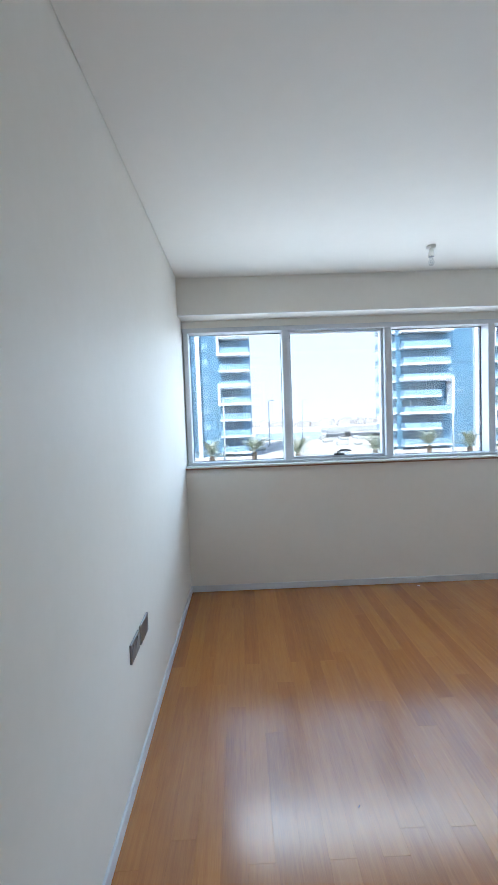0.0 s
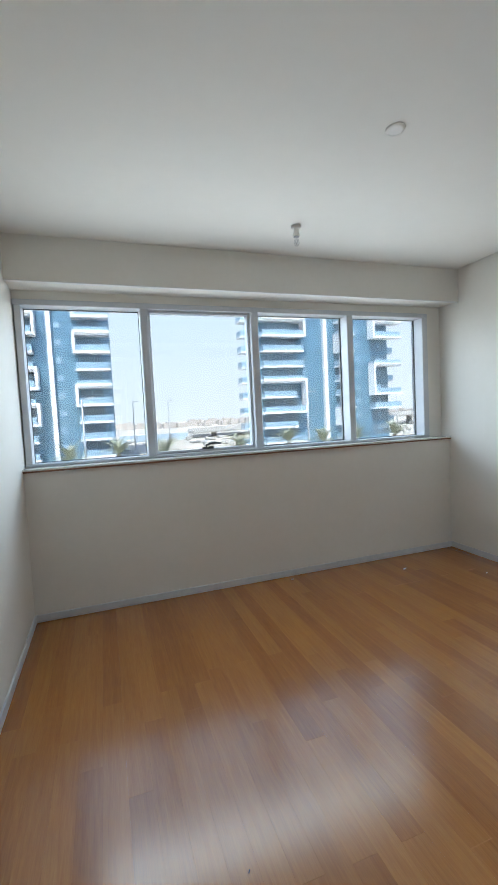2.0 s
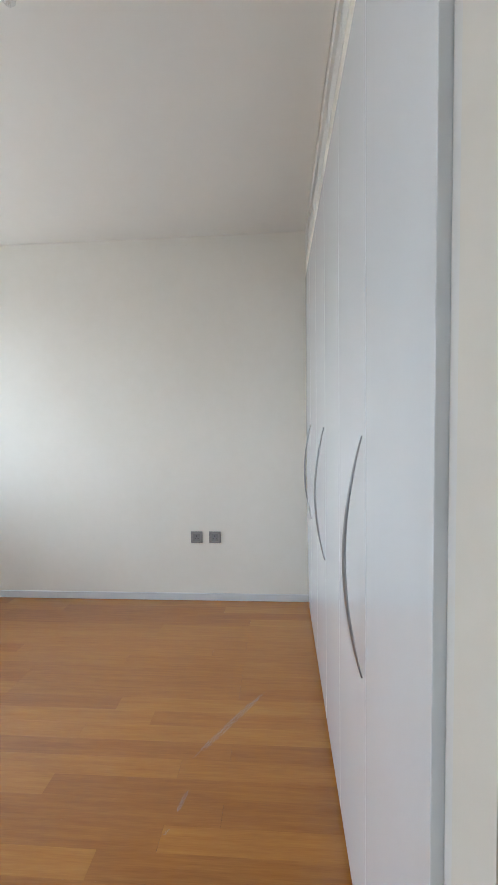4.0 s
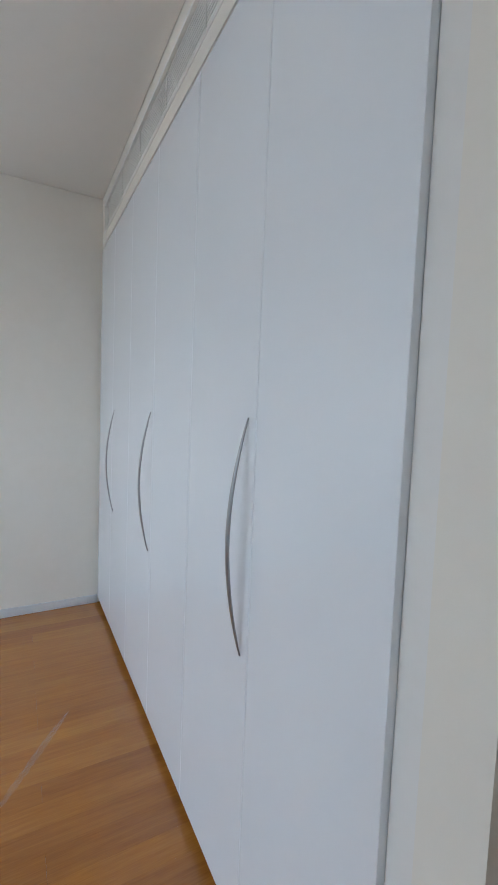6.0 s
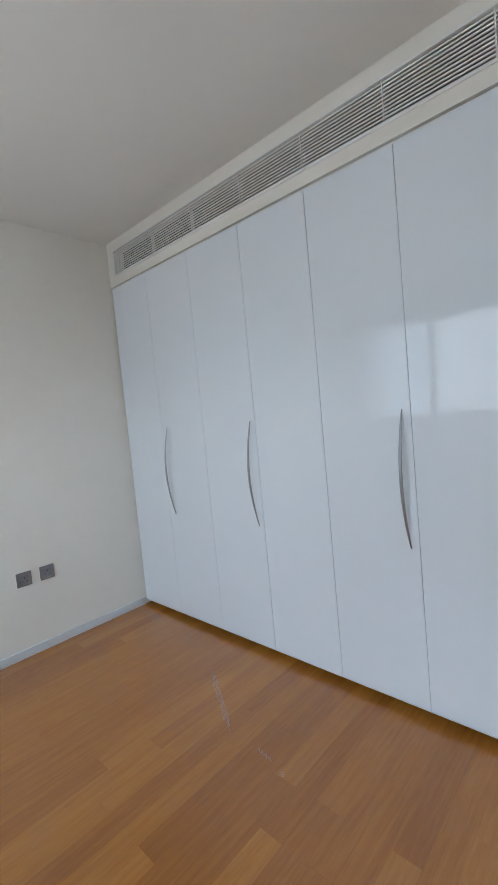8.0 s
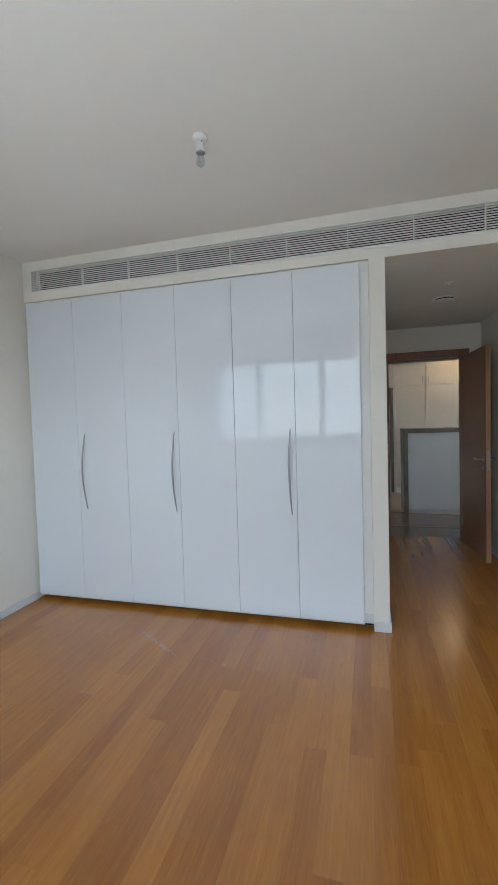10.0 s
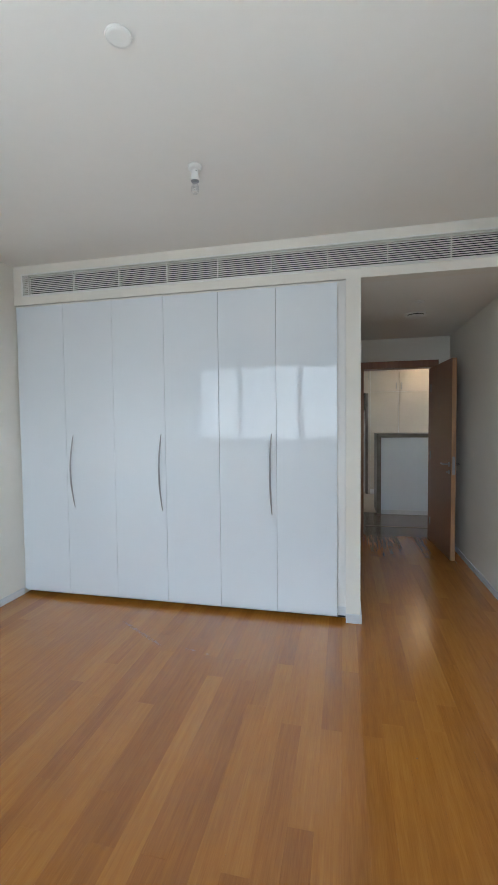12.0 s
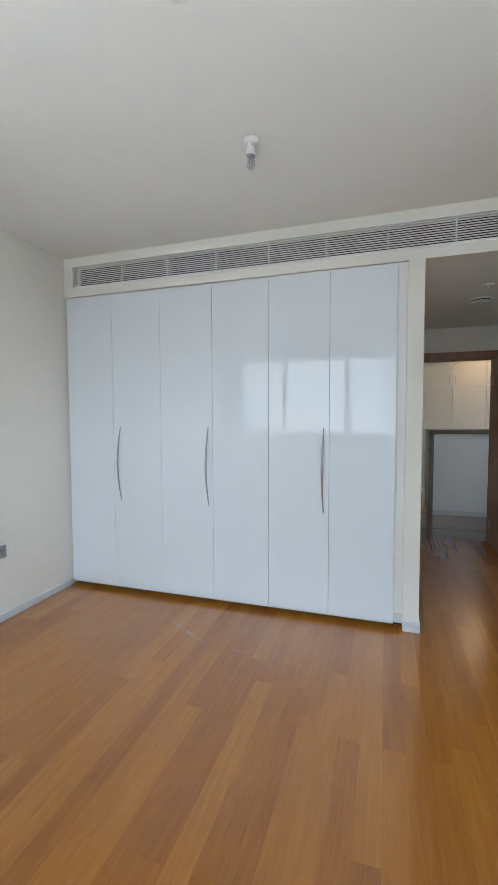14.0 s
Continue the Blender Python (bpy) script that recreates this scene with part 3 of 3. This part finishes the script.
kc = thing("kitchen_cabinets", (0.0, -6.0, 0), "cream-white glossy tall kitchen cabinets with small pulls", "cabinet")
KY = -5.70
hpart("carcass", boxes((-1.9, 0.745, -6.30, KY - 0.022, 0.0, 2.47)), TRIM, o=kc)
for x0, x1 in ((0.172, 0.706), (-0.390, 0.168), (-0.95, -0.394), (-1.5, -0.954)):
    up = hpart("upper_door", boxes((x0 + 0.002, x1 - 0.002, KY - 0.02, KY, 2.042, 2.455), bevel=0.002), KITCHEN, o=kc)
    hpart("lower_door", boxes((x0 + 0.002, x1 - 0.002, KY - 0.02, KY, 0.10, 2.036), bevel=0.002), KITCHEN, o=kc)
    px = x0 + 0.05 if x0 > 0 else x1 - 0.05
    hpart("pull", boxes((px - 0.006, px + 0.006, KY + 0.012, KY + 0.02, 2.09, 2.21), (px - 0.006, px + 0.006, KY, KY + 0.012, 2.09, 2.10), (px - 0.006, px + 0.006, KY, KY + 0.012, 2.20, 2.21)), STEEL, "small steel pull", up, kc)
hpart("plinth", boxes((-1.9, 0.745, KY - 0.06, KY - 0.03, 0, 0.10)), SKIRT, o=kc)
hpart("end_panel", boxes((0.710, 0.745, -6.30, KY, 0.0, 2.47)), KITCHEN, o=kc)
hpart("bridge_cupboard", boxes((0.748, 1.60, -6.30, KY, 2.02, 2.47), bevel=0.002), KITCHEN, o=kc)
# niche shade is put into the near-black back
hpart("niche_back", boxes((0.748, 1.60, -6.31, -6.29, 0.0, 2.02)), DARK, "near-black niche back with the niche's shade in its colour", o=kc)
hpart("niche_side", boxes((0.748, 0.795, -6.29, KY - 0.02, 0.0, 2.018)), GREYSTONE, "dark niche lining", o=kc)
rf = thing("refrigerator", (1.15, -6.0, 0), "tall pale grey refrigerator in a dark niche", "refrigerator")
hpart("body", boxes((0.815, 1.50, -6.25, -5.76, 0.03, 1.68), bevel=0.008), PLASTIC, o=rf)
hpart("upper_door", boxes((0.815, 1.50, -5.755, -5.71, 1.15, 1.68), bevel=0.008), PLASTIC, o=rf)
hpart("lower_door", boxes((0.815, 1.50, -5.755, -5.71, 0.06, 1.14), bevel=0.008), PLASTIC, o=rf)
hpart("handle", boxes((0.845, 0.865, -5.70, -5.68, 0.75, 1.10), (0.845, 0.865, -5.71, -5.70, 0.76, 0.78), (0.845, 0.865, -5.71, -5.70, 1.07, 1.09)), STEEL, o=rf)
for fx in (0.84, 1.42):
    hpart("foot", boxes((fx, fx + 0.06, -6.2, -5.80, 0.0, 0.03)), RUBBER, o=rf)

hd = thing("hall_downlight", (-0.22, -5.35, 2.56), "small lit warm downlight in the hall ceiling", "ceiling light")
part("ring", lathe([(0.045, 0), (0.062, 0), (0.063, -0.004), (0.055, -0.008), (0.045, -0.004)], 28), PLASTIC, hd)
part("lens", lathe([(0.046, -0.001), (0.03, -0.003), (0, -0.003)], 28), WARM, hd, "warm glowing lens")

# ---- outdoors ----
# pale hazy sky far behind everything
HAZE, hn, hl, hb0 = material("hazy_sky", (0.7, 0.85, 0.95))
hn.remove(hb0)
em, hco, hsep, hmr, hmix = hn.new("ShaderNodeEmission"), hn.new("ShaderNodeTexCoord"), hn.new("ShaderNodeSeparateXYZ"), hn.new("ShaderNodeMapRange"), hn.new("ShaderNodeMix")
hmix.data_type = "RGBA"
hmix.inputs[6].default_value, hmix.inputs[7].default_value = (0.88, 0.94, 1.0, 1), (0.66, 0.82, 1.0, 1)
hmr.inputs[1].default_value, hmr.inputs[2].default_value = 0, 700
hl.new(hco.outputs["Object"], hsep.inputs[0])
hl.new(hsep.outputs[2], hmr.inputs[0])
hl.new(hmr.outputs[0], hmix.inputs[0])
hl.new(hmix.outputs[2], em.inputs[0])
em.inputs[1].default_value = 0.60
hl.new(em.outputs[0], hn["Material Output"].inputs[0])
bm = bmesh.new()
low, high = [], []
for i in range(41):
    a = radians(-80 + 4.2 * i)
    low.append(bm.verts.new((1800 * math.sin(a), 1800 * math.cos(a), -8)))
    high.append(bm.verts.new((1800 * math.sin(a), 1800 * math.cos(a), 1100)))
for i in range(40):
    bm.faces.new((low[i], low[i + 1], high[i + 1], high[i])).smooth = True
structure("backdrop", bm, HAZE, "pale hazy blue sky down to the horizon", "sky")

GZ = -5.5
structure("ground", boxes((-3000, 3000, -3000, 3000, GZ - 1.0, GZ)), SAND, "pale sandy open ground reaching the horizon", "ground")
structure("pavement", boxes((-120, 220, 40, 53, GZ, GZ + 0.15)), PAVING, "pale paved street edge with planting", "pavement")
structure("road", boxes((-200, 300, 54, 68, GZ, GZ + 0.02)), ASPHALT, "dark asphalt street", "road")
structure("pavement_far", boxes((-120, 220, 69, 84.5, GZ, GZ + 0.15)), PAVING, "pale paved forecourt of the towers", "pavement")
structure("highway", boxes((-400, 500, 170, 190, GZ, GZ + 0.05)), ASPHALT, "distant asphalt highway", "road")

LV = [-4.35 + 3.2 * k for k in range(12)]


def tower(name, origin, label):
    return thing(name, origin, label, "building", "towers")


def tpart(t, name, bm, mat, label="", parent=None):
    bm.transform(Matrix.Translation(-Vector(t.location)))
    return part(name, bm, mat, parent or t, label)


def balcony(t, x0, x1, y, z, out=2.2, mat=PALEGLASS):
    """A white slab with an upstand and a pale glass balustrade, in front of a window wall at y."""
    s = tpart(t, "balcony", boxes((x0, x1, y - out, y, z - 0.42, z), bevel=0.03), WHITECLAD)
    tpart(t, "balustrade", boxes((x0 + 0.1, x1 - 0.1, y - out + 0.05, y - out + 0.12, z, z + 1.12), (x1 - 0.17, x1 - 0.1, y - out + 0.12, y, z, z + 1.12), (x0 + 0.1, x0 + 0.17, y - out + 0.12, y, z, z + 1.12)), mat, "pale glass balustrade", s)
    return s


def room_window(t, x0, x1, y, z):
    w = tpart(t, "window", boxes((x0, x1, y - 0.06, y + 0.02, z + 0.05, z + 2.55)), ROOMGLASS)
    n = max(2, int((x1 - x0) / 1.6))
    for i in range(1, n):
        x = x0 + (x1 - x0) * i / n
        tpart(t, "window_frame", boxes((x - 0.05, x + 0.05, y - 0.1, y - 0.06, z + 0.05, z + 2.55)), WHITECLAD, "", w)


def square_window(t, x, y, z, s=1.15):
    w = tpart(t, "window", boxes((x - s / 2, x + s / 2, y - 0.10, y + 0.02, z - s / 2, z + s / 2)), PALEGLASS, "small square pale window")
    return w


def c_frame(t, x0, x1, y, z0, z1, open_side):
    """White projecting frame round two storeys, open on one side."""
    d = 2.5
    rows = [(x0, x1, y - d, y, z1 - 0.05, z1 + 0.45), (x0, x1, y - d, y, z0 - 0.50, z0 + 0.02)]
    rows.append((x0, x0 + 0.5, y - d, y, z0, z1) if open_side == "right" else (x1 - 0.5, x1, y - d, y, z0, z1))
    return tpart(t, "facade_frame", boxes(*rows), WHITECLAD, "white projecting facade frame")


def curtain_lines(t, x0, x1, y, z0, z1):
    rows = [(x0, x1, y - 0.04, y, z, z + 0.09) for z in LV if z0 < z < z1]
    n = int((x1 - x0) / 1.5)
    rows += [(x0 + (x1 - x0) * i / n - 0.03, x0 + (x1 - x0) * i / n + 0.03, y - 0.035, y, z0, z1) for i in range(1, n)]
    tpart(t, "curtain_wall_joints", boxes(*rows), ROOMGLASS)


# tower with balconies at its open corner
TA = tower("apartment_tower", (-8, 95, GZ), "tall blue-glass apartment tower with white balconies")
tpart(TA, "wall", boxes((-24, 1.1, 85, 110, GZ, 36)), BLUEGLASS)
tpart(TA, "side_wall", boxes((1.1, 2.9, 87.5, 108, GZ, 36)), PALEGLASS, "pale glazed set-back side")
tpart(TA, "roof", boxes((-24.5, 3.4, 84.5, 110.5, 36, 36.8)), WHITECLAD)
tpart(TA, "white_fin", boxes((-7.95, -7.15, 84.2, 85, GZ, 36)), WHITECLAD, "white vertical fin")
curtain_lines(TA, -24, -3.6, 85, GZ, 36)
for k, z in enumerate(LV):
    balcony(TA, -3.4, 2.6, 85, z)
    room_window(TA, -2.8, 1.0, 85, z)
    square_window(TA, -6.15, 85, z + 1.75)
    balcony(TA, -17.5, -10.2, 85, z)
    room_window(TA, -17, -10.6, 85, z)
for k in (3, 6, 8):
    c_frame(TA, -3.7, 2.7, 84.9, LV[k], LV[k + 1] if k != 8 else LV[9], "right")
for k in (2, 4, 7):
    c_frame(TA, -18, -9.6, 84.9, LV[k], LV[k + 1], "left")

LV = [-4.45 + 3.33 * k for k in range(12)]
# wide tower in two wings with a white fin between
TB = tower("apartment_tower", (42, 98, GZ), "wide blue-glass apartment tower with stacked white balconies")
tpart(TB, "wall", boxes((33.2, 52.0, 88, 93, GZ, 36)), BLUEGLASS)
tpart(TB, "roof", boxes((32.8, 52, 87.5, 93.5, 36, 36.8)), WHITECLAD)
tpart(TB, "white_fin", boxes((49.4, 50.3, 87.0, 88, GZ, 36)), WHITECLAD, "white vertical fin")
curtain_lines(TB, 44.0, 49.3, 88, GZ, 36)
for k, z in enumerate(LV):
    balcony(TB, 29.6, 33.2, 90.5, z, 3.0)
    balcony(TB, 34.0, 43.8 if k not in (1, 3) else 41.8, 88, z)
    room_window(TB, 34.4, 43.0, 88, z)
    square_window(TB, 44.7, 88, z + 2.0, 0.9)
for k, k2 in ((2, 4), (7, 8)):
    c_frame(TB, 33.8, 44.2, 87.9, LV[k], LV[k2], "left")

TC = tower("apartment_tower", (60, 98, GZ), "blue-glass tower wing with white framed balconies")
tpart(TC, "wall", boxes((52.02, 67.3, 88, 112, GZ, 36)), BLUEGLASS)
tpart(TC, "roof", boxes((52.02, 68, 87.5, 112.5, 36, 36.8)), WHITECLAD)
curtain_lines(TC, 56.5, 62, 88, GZ, 36)
for k, z in enumerate(LV):
    balcony(TC, 52.5, 56.4, 88, z)
    room_window(TC, 52.8, 56.2, 88, z)
    balcony(TC, 62.0 if k in (2, 3, 5, 7, 8) else 67.2, 69.6, 88.0 if k in (2, 3, 5, 7, 8) else 91, z)
    room_window(TC, 62.6, 67.0, 88, z)
    square_window(TC, 58.8, 88, z + 1.6)
    square_window(TC, 64.6, 87.95, z + 1.6)
for k, k2 in ((1, 2), (6, 7)):
    c_frame(TC, 52.3, 56.6, 87.9, LV[k], LV[k2], "right")
for k, k2 in ((3, 5), (7, 8)):
    c_frame(TC, 61.7, 69.7, 87.9, LV[k], LV[k2], "right")


# palms
def palm(at, height, seed):
    rng = random.Random(seed)
    t = thing("palm_tree", at, "young date palm with arching grey-green fronds", "palm tree", "street palms")
    pts = [(0.04 * math.sin(i * 0.9), 0.03 * math.cos(i), height * i / 8) for i in range(9)]
    part("trunk", tube(pts, [0.30, 0.26, 0.24, 0.23, 0.23, 0.24, 0.26, 0.30, 0.22], 10), BARK, t)
    verts, faces = [], []
    for k in range(34):
        az, up = k * 2.399 + rng.uniform(-0.2, 0.2), rng.uniform(0.35, 1.5)
        ln = rng.uniform(1.9, 2.6)
        prev = Vector((0, 0, height - 0.1))
        n = 12
        side = Vector((-math.sin(az), math.cos(az), 0))
        for i in range(n):
            u = i / n
            a = up - 1.15 * u ** 1.6
            stepv = Vector((math.cos(az) * math.cos(a), math.sin(az) * math.cos(a), math.sin(a))) * (ln / n)
            p = prev + stepv
            b0 = len(verts)
            verts += [tuple(prev + side * 0.02), tuple(prev - side * 0.02), tuple(p)]
            faces.append((b0, b0 + 1, b0 + 2))
            if i > 1:
                lf = 0.55 * math.sin(math.pi * min(1, u * 0.9 + 0.12)) + 0.1
                for s in (-1, 1):
                    tip = prev + side * s * lf * 0.75 + stepv * 2.2 + Vector((0, 0, rng.uniform(-0.12, 0.16)))
                    b0 = len(verts)
                    verts += [tuple(prev), tuple(prev + stepv * 0.55), tuple(tip)]
                    faces.append((b0, b0 + 1, b0 + 2))
            prev = p
    me = bpy.data.meshes.new("crown")
    me.from_pydata(verts, [], faces)
    me.materials.append(LEAF)
    c = new("crown", me)
    c.parent = t
    return t


p1 = palm((-2.7, 45, GZ + 0.15), 3.3, 3)
p2 = palm((20.8, 45, GZ + 0.15), 3.6, 8)
for src, x, y, r in ((p2, 1.9, 45.5, 70), (p1, 6.6, 45.2, 140), (p2, -9.5, 45, 200), (p1, 25.3, 45.2, 33), (p1, 30.6, 46, 250), (p2, 35.8, 45.4, 120), (p1, 15.2, 46, 300), (p2, -16, 45.6, 15), (p1, 42, 45, 80)):
    copy_thing(src, pose(x, y, GZ + 0.15, 0, 0, r))


# street lamps
def street_lamp(at, height):
    t = thing("street_lamp", at, "slim galvanised street lamp with a short arm", "street lamp", "street lamps")
    part("pole", tube([(0, 0, 0), (0, 0, height * 0.5), (0, 0, height)], [0.13, 0.11, 0.08], 10), LAMPGREY, t)
    part("arm", tube([(0, 0, height - 0.05), (0.25, 0, height + 0.05), (0.9, 0, height + 0.08)], 0.05, 8), LAMPGREY, t)
    part("lamp_head", boxes((0.5, 1.15, -0.14, 0.14, height + 0.02, height + 0.14), bevel=0.03), LAMPGREY, t)
    part("base_plate", lathe([(0, 0), (0.25, 0), (0.25, 0.06), (0.16, 0.25), (0, 0.25)], 14), LAMPGREY, t)
    return t


s1 = street_lamp((-1.25, 45, GZ + 0.15), 9.3)
copy_thing(s1, pose(23.4, 45, GZ + 0.15))
for x, y in ((8.6, 120), (18.4, 122), (-30, 118), (95, 120)):
    q = copy_thing(s1, pose(x, y, GZ))
    q.scale = (1.4, 1.4, 1.35)

# low hedge and shrubs along the pavement
rng = random.Random(5)
bm = bmesh.new()
for i in range(260):
    x = rng.uniform(-30, 60)
    r = rng.uniform(0.25, 0.6)
    bmesh.ops.create_icosphere(bm, subdivisions=1, radius=r, matrix=Matrix.Translation((x, rng.uniform(47, 51), GZ + 0.15 + r * 0.6)) @ Matrix.Diagonal((1.4, 1, rng.uniform(0.6, 1.0), 1)))
for v in bm.verts:
    v.co += Vector((rng.uniform(-0.1, 0.1), rng.uniform(-0.1, 0.1), rng.uniform(-0.1, 0.1)))
tagged(new("shrubs", mesh_of("shrubs", bm, LAWN)), "low green shrubs along the pavement", "shrub", kind="stuff")

# hoarding, flyover, far houses, sign
ho = thing("site_hoarding", (17, 150, GZ), "long pale blue site hoarding", "fence")
for i in range(12):
    tpart(ho, "panel", boxes((5.6 + i * 1.95, 5.6 + (i + 1) * 1.95 - 0.08, 150, 150.2, GZ, -3.1 + 0.02 * (i % 3))), HOARD)
    tpart(ho, "post", boxes((5.55 + i * 1.95, 5.70 + i * 1.95, 150.2, 150.4, GZ, -3.2)), LAMPGREY)
fo = thing("flyover", (60, 160, GZ), "long concrete road flyover on single piers", "bridge")
bm = boxes((-60, 60, -6, 6, -0.5, 0.5), (-60, 60, -6.3, -6, -0.2, 1.2), (-60, 60, 6, 6.3, -0.2, 1.2))
bm.transform(Matrix.Translation((32, 0, 3.6)) @ Matrix.Rotation(radians(-1.4), 4, "Y"))
part("deck", bm, CONCRETE, fo)
for x in (-19, 4, 27, 50, 73):
    part("pier", boxes((x - 0.8, x + 0.8, -1.2, 1.2, 0, 3.0 + max(0, (x + 19) * 0.02)), (x - 2.4, x + 2.4, -4, 4, 2.1 + (x + 19) * 0.02, 3.0 + (x + 19) * 0.02), bevel=0.15), CONCRETE, fo)
bm = bmesh.new()
for i in range(420):
    x, y = rng.uniform(-350, 700), rng.uniform(380, 620)
    w, h = rng.uniform(5, 13), rng.uniform(2.8, 5.6)
    box(bm, x, x + w, y, y + 9, GZ, GZ + h)
    if i % 2:
        box(bm, x + w * 0.2, x + w * 0.6, y + 1, y + 7, GZ + h, GZ + h + 2.2)
tagged(new("far_houses", mesh_of("far_houses", bm, VILLA)), "far low sand-coloured houses along the horizon", "houses", kind="stuff")
bm = bmesh.new()
for i in range(160):
    x, y = rng.uniform(-60, 190), rng.uniform(100, 165)
    w = rng.uniform(0.9, 3.2)
    box(bm, x, x + w, y, y + 1.8, GZ, GZ + rng.uniform(0.5, 1.5), bevel=0.2)
tagged(new("far_roadside_blocks", mesh_of("far_roadside_blocks", bm, CONCRETE)), "pale barriers and parked vehicles far across the road", "barriers", kind="stuff")
sg = thing("road_sign", (112, 128, GZ), "blue road sign on two posts", "road sign")
part("board", boxes((-1.6, 1.6, -0.06, 0.06, 2.0, 4.2), bevel=0.03), SIGN, sg)
for x in (-1.2, 1.2):
    part("post", tube([(x, 0.12, 0), (x, 0.12, 4.0)], 0.08, 8), LAMPGREY, sg)

# ---- small litter on the floor ----
def scrap(at, r, size, label, mat):
    t = thing("paper_scrap", at, label, "litter")
    bm = boxes((-size, size, -size * 0.4, size * 0.4, 0, 0.003), bevel=0.001)
    for v in bm.verts:
        v.co.z += 0.004 * max(0, v.co.x / size)
    ob = part("scrap", bm, mat, t)
    ob.rotation_euler = (0, 0, radians(r))


scrap((3.077, 3.137, 0.0), 20, 0.018, "small white paper scrap on the boards", PLASTIC)
scrap((2.06, 3.36, 0.0), -15, 0.012, "small pale scrap beside the skirting", PLASTIC)
scrap((0.919, 1.224, 0.0), 50, 0.0045, "small dark speck of dirt on the boards", RUBBER)
scrap((3.62, 2.75, 0.0), 10, 0.008, "tiny pale crumb on the boards", PLASTIC)

# pale rubbed scuff across the boards
SCUFF, sn, sl, sb = material("pale_scuff", (0.75, 0.70, 0.62), 0.7)
tr, mx = sn.new("ShaderNodeBsdfTransparent"), sn.new("ShaderNodeMixShader")
nz, mr = sn.new("ShaderNodeTexNoise"), sn.new("ShaderNodeMapRange")
nz.inputs["Scale"].default_value, nz.inputs["Detail"].default_value = 45, 5
mr.inputs[1].default_value, mr.inputs[2].default_value, mr.inputs[4].default_value = 0.42, 0.75, 0.42
sl.new(nz.outputs[0], mr.inputs[0])
sl.new(mr.outputs[0], mx.inputs[0])
sl.new(tr.outputs[0], mx.inputs[1])
sl.new(sb.outputs[0], mx.inputs[2])
sl.new(mx.outputs[0], sn["Material Output"].inputs[0])
for sx, sy, ln, ang, wid in ((2.61, 0.44, 0.54, -33, 0.030), (2.19, 0.58, 0.10, -13, 0.015), (2.07, 0.61, 0.03, -35, 0.012)):
    sc = bmesh.new()
    pts = [(-ln / 2, 0), (-ln * 0.3, -wid / 2), (ln * 0.3, -wid * 0.4), (ln / 2, 0), (ln * 0.25, wid / 2), (-ln * 0.25, wid * 0.4)]
    sc.faces.new([sc.verts.new((p, q, 0)) for p, q in pts])
    so = tagged(new("floor_scuff", mesh_of("floor_scuff", sc, SCUFF)), "faint pale scuff rubbed into the boards", "scuff")
    so.location, so.rotation_euler = (sx, sy, 0.0006), (0, 0, radians(ang))

# ---- floor boards ----
floor = tagged(new("floor"), "glossy honey-brown strip-grained wooden floor boards", "floor", kind="structure")
PW = 0.0952
rng = random.Random(12)
shared = {}


def board(x, y0, y1, w):
    key = (round(y1 - y0, 2), round(w, 4))
    if key not in shared:
        ln = y1 - y0
        c = 0.00018
        bm = bmesh.new()
        ring = [(-w / 2, -0.012), (w / 2, -0.012), (w / 2, -c), (w / 2 - c, 0), (-w / 2 + c, 0), (-w / 2, -c)]
        a = [bm.verts.new((p, -ln / 2 + 0.0003, z)) for p, z in ring]
        b = [bm.verts.new((p, ln / 2 - 0.0003, z)) for p, z in ring]
        for i in range(6):
            j = (i + 1) % 6
            bm.faces.new((a[i], a[j], b[j], b[i]))
        bm.faces.new(a[::-1])
        bm.faces.new(b)
        bmesh.ops.recalc_face_normals(bm, faces=bm.faces)
        shared[key] = mesh_of("board", bm, FLOORWOOD)
    ob = new("board", shared[key])
    ob.parent = floor
    ob.location = (x + w / 2, (y0 + y1) / 2, 0)


x = 0.0
while x < W - 0.01:
    w = min(PW, W - x)
    lo = -2.51 if x + w < PX0 + 0.05 else -0.075
    y = lo + 0
    ln = rng.choice((0.5, 0.7, 0.9, 1.1, 1.2))
    while y < D - 0.001:
        e = min(y + ln, D)
        if D - e < 0.25:
            e = D
        board(x, y, e, w - 0.0001)
        y = e
        ln = 1.22
    x += w
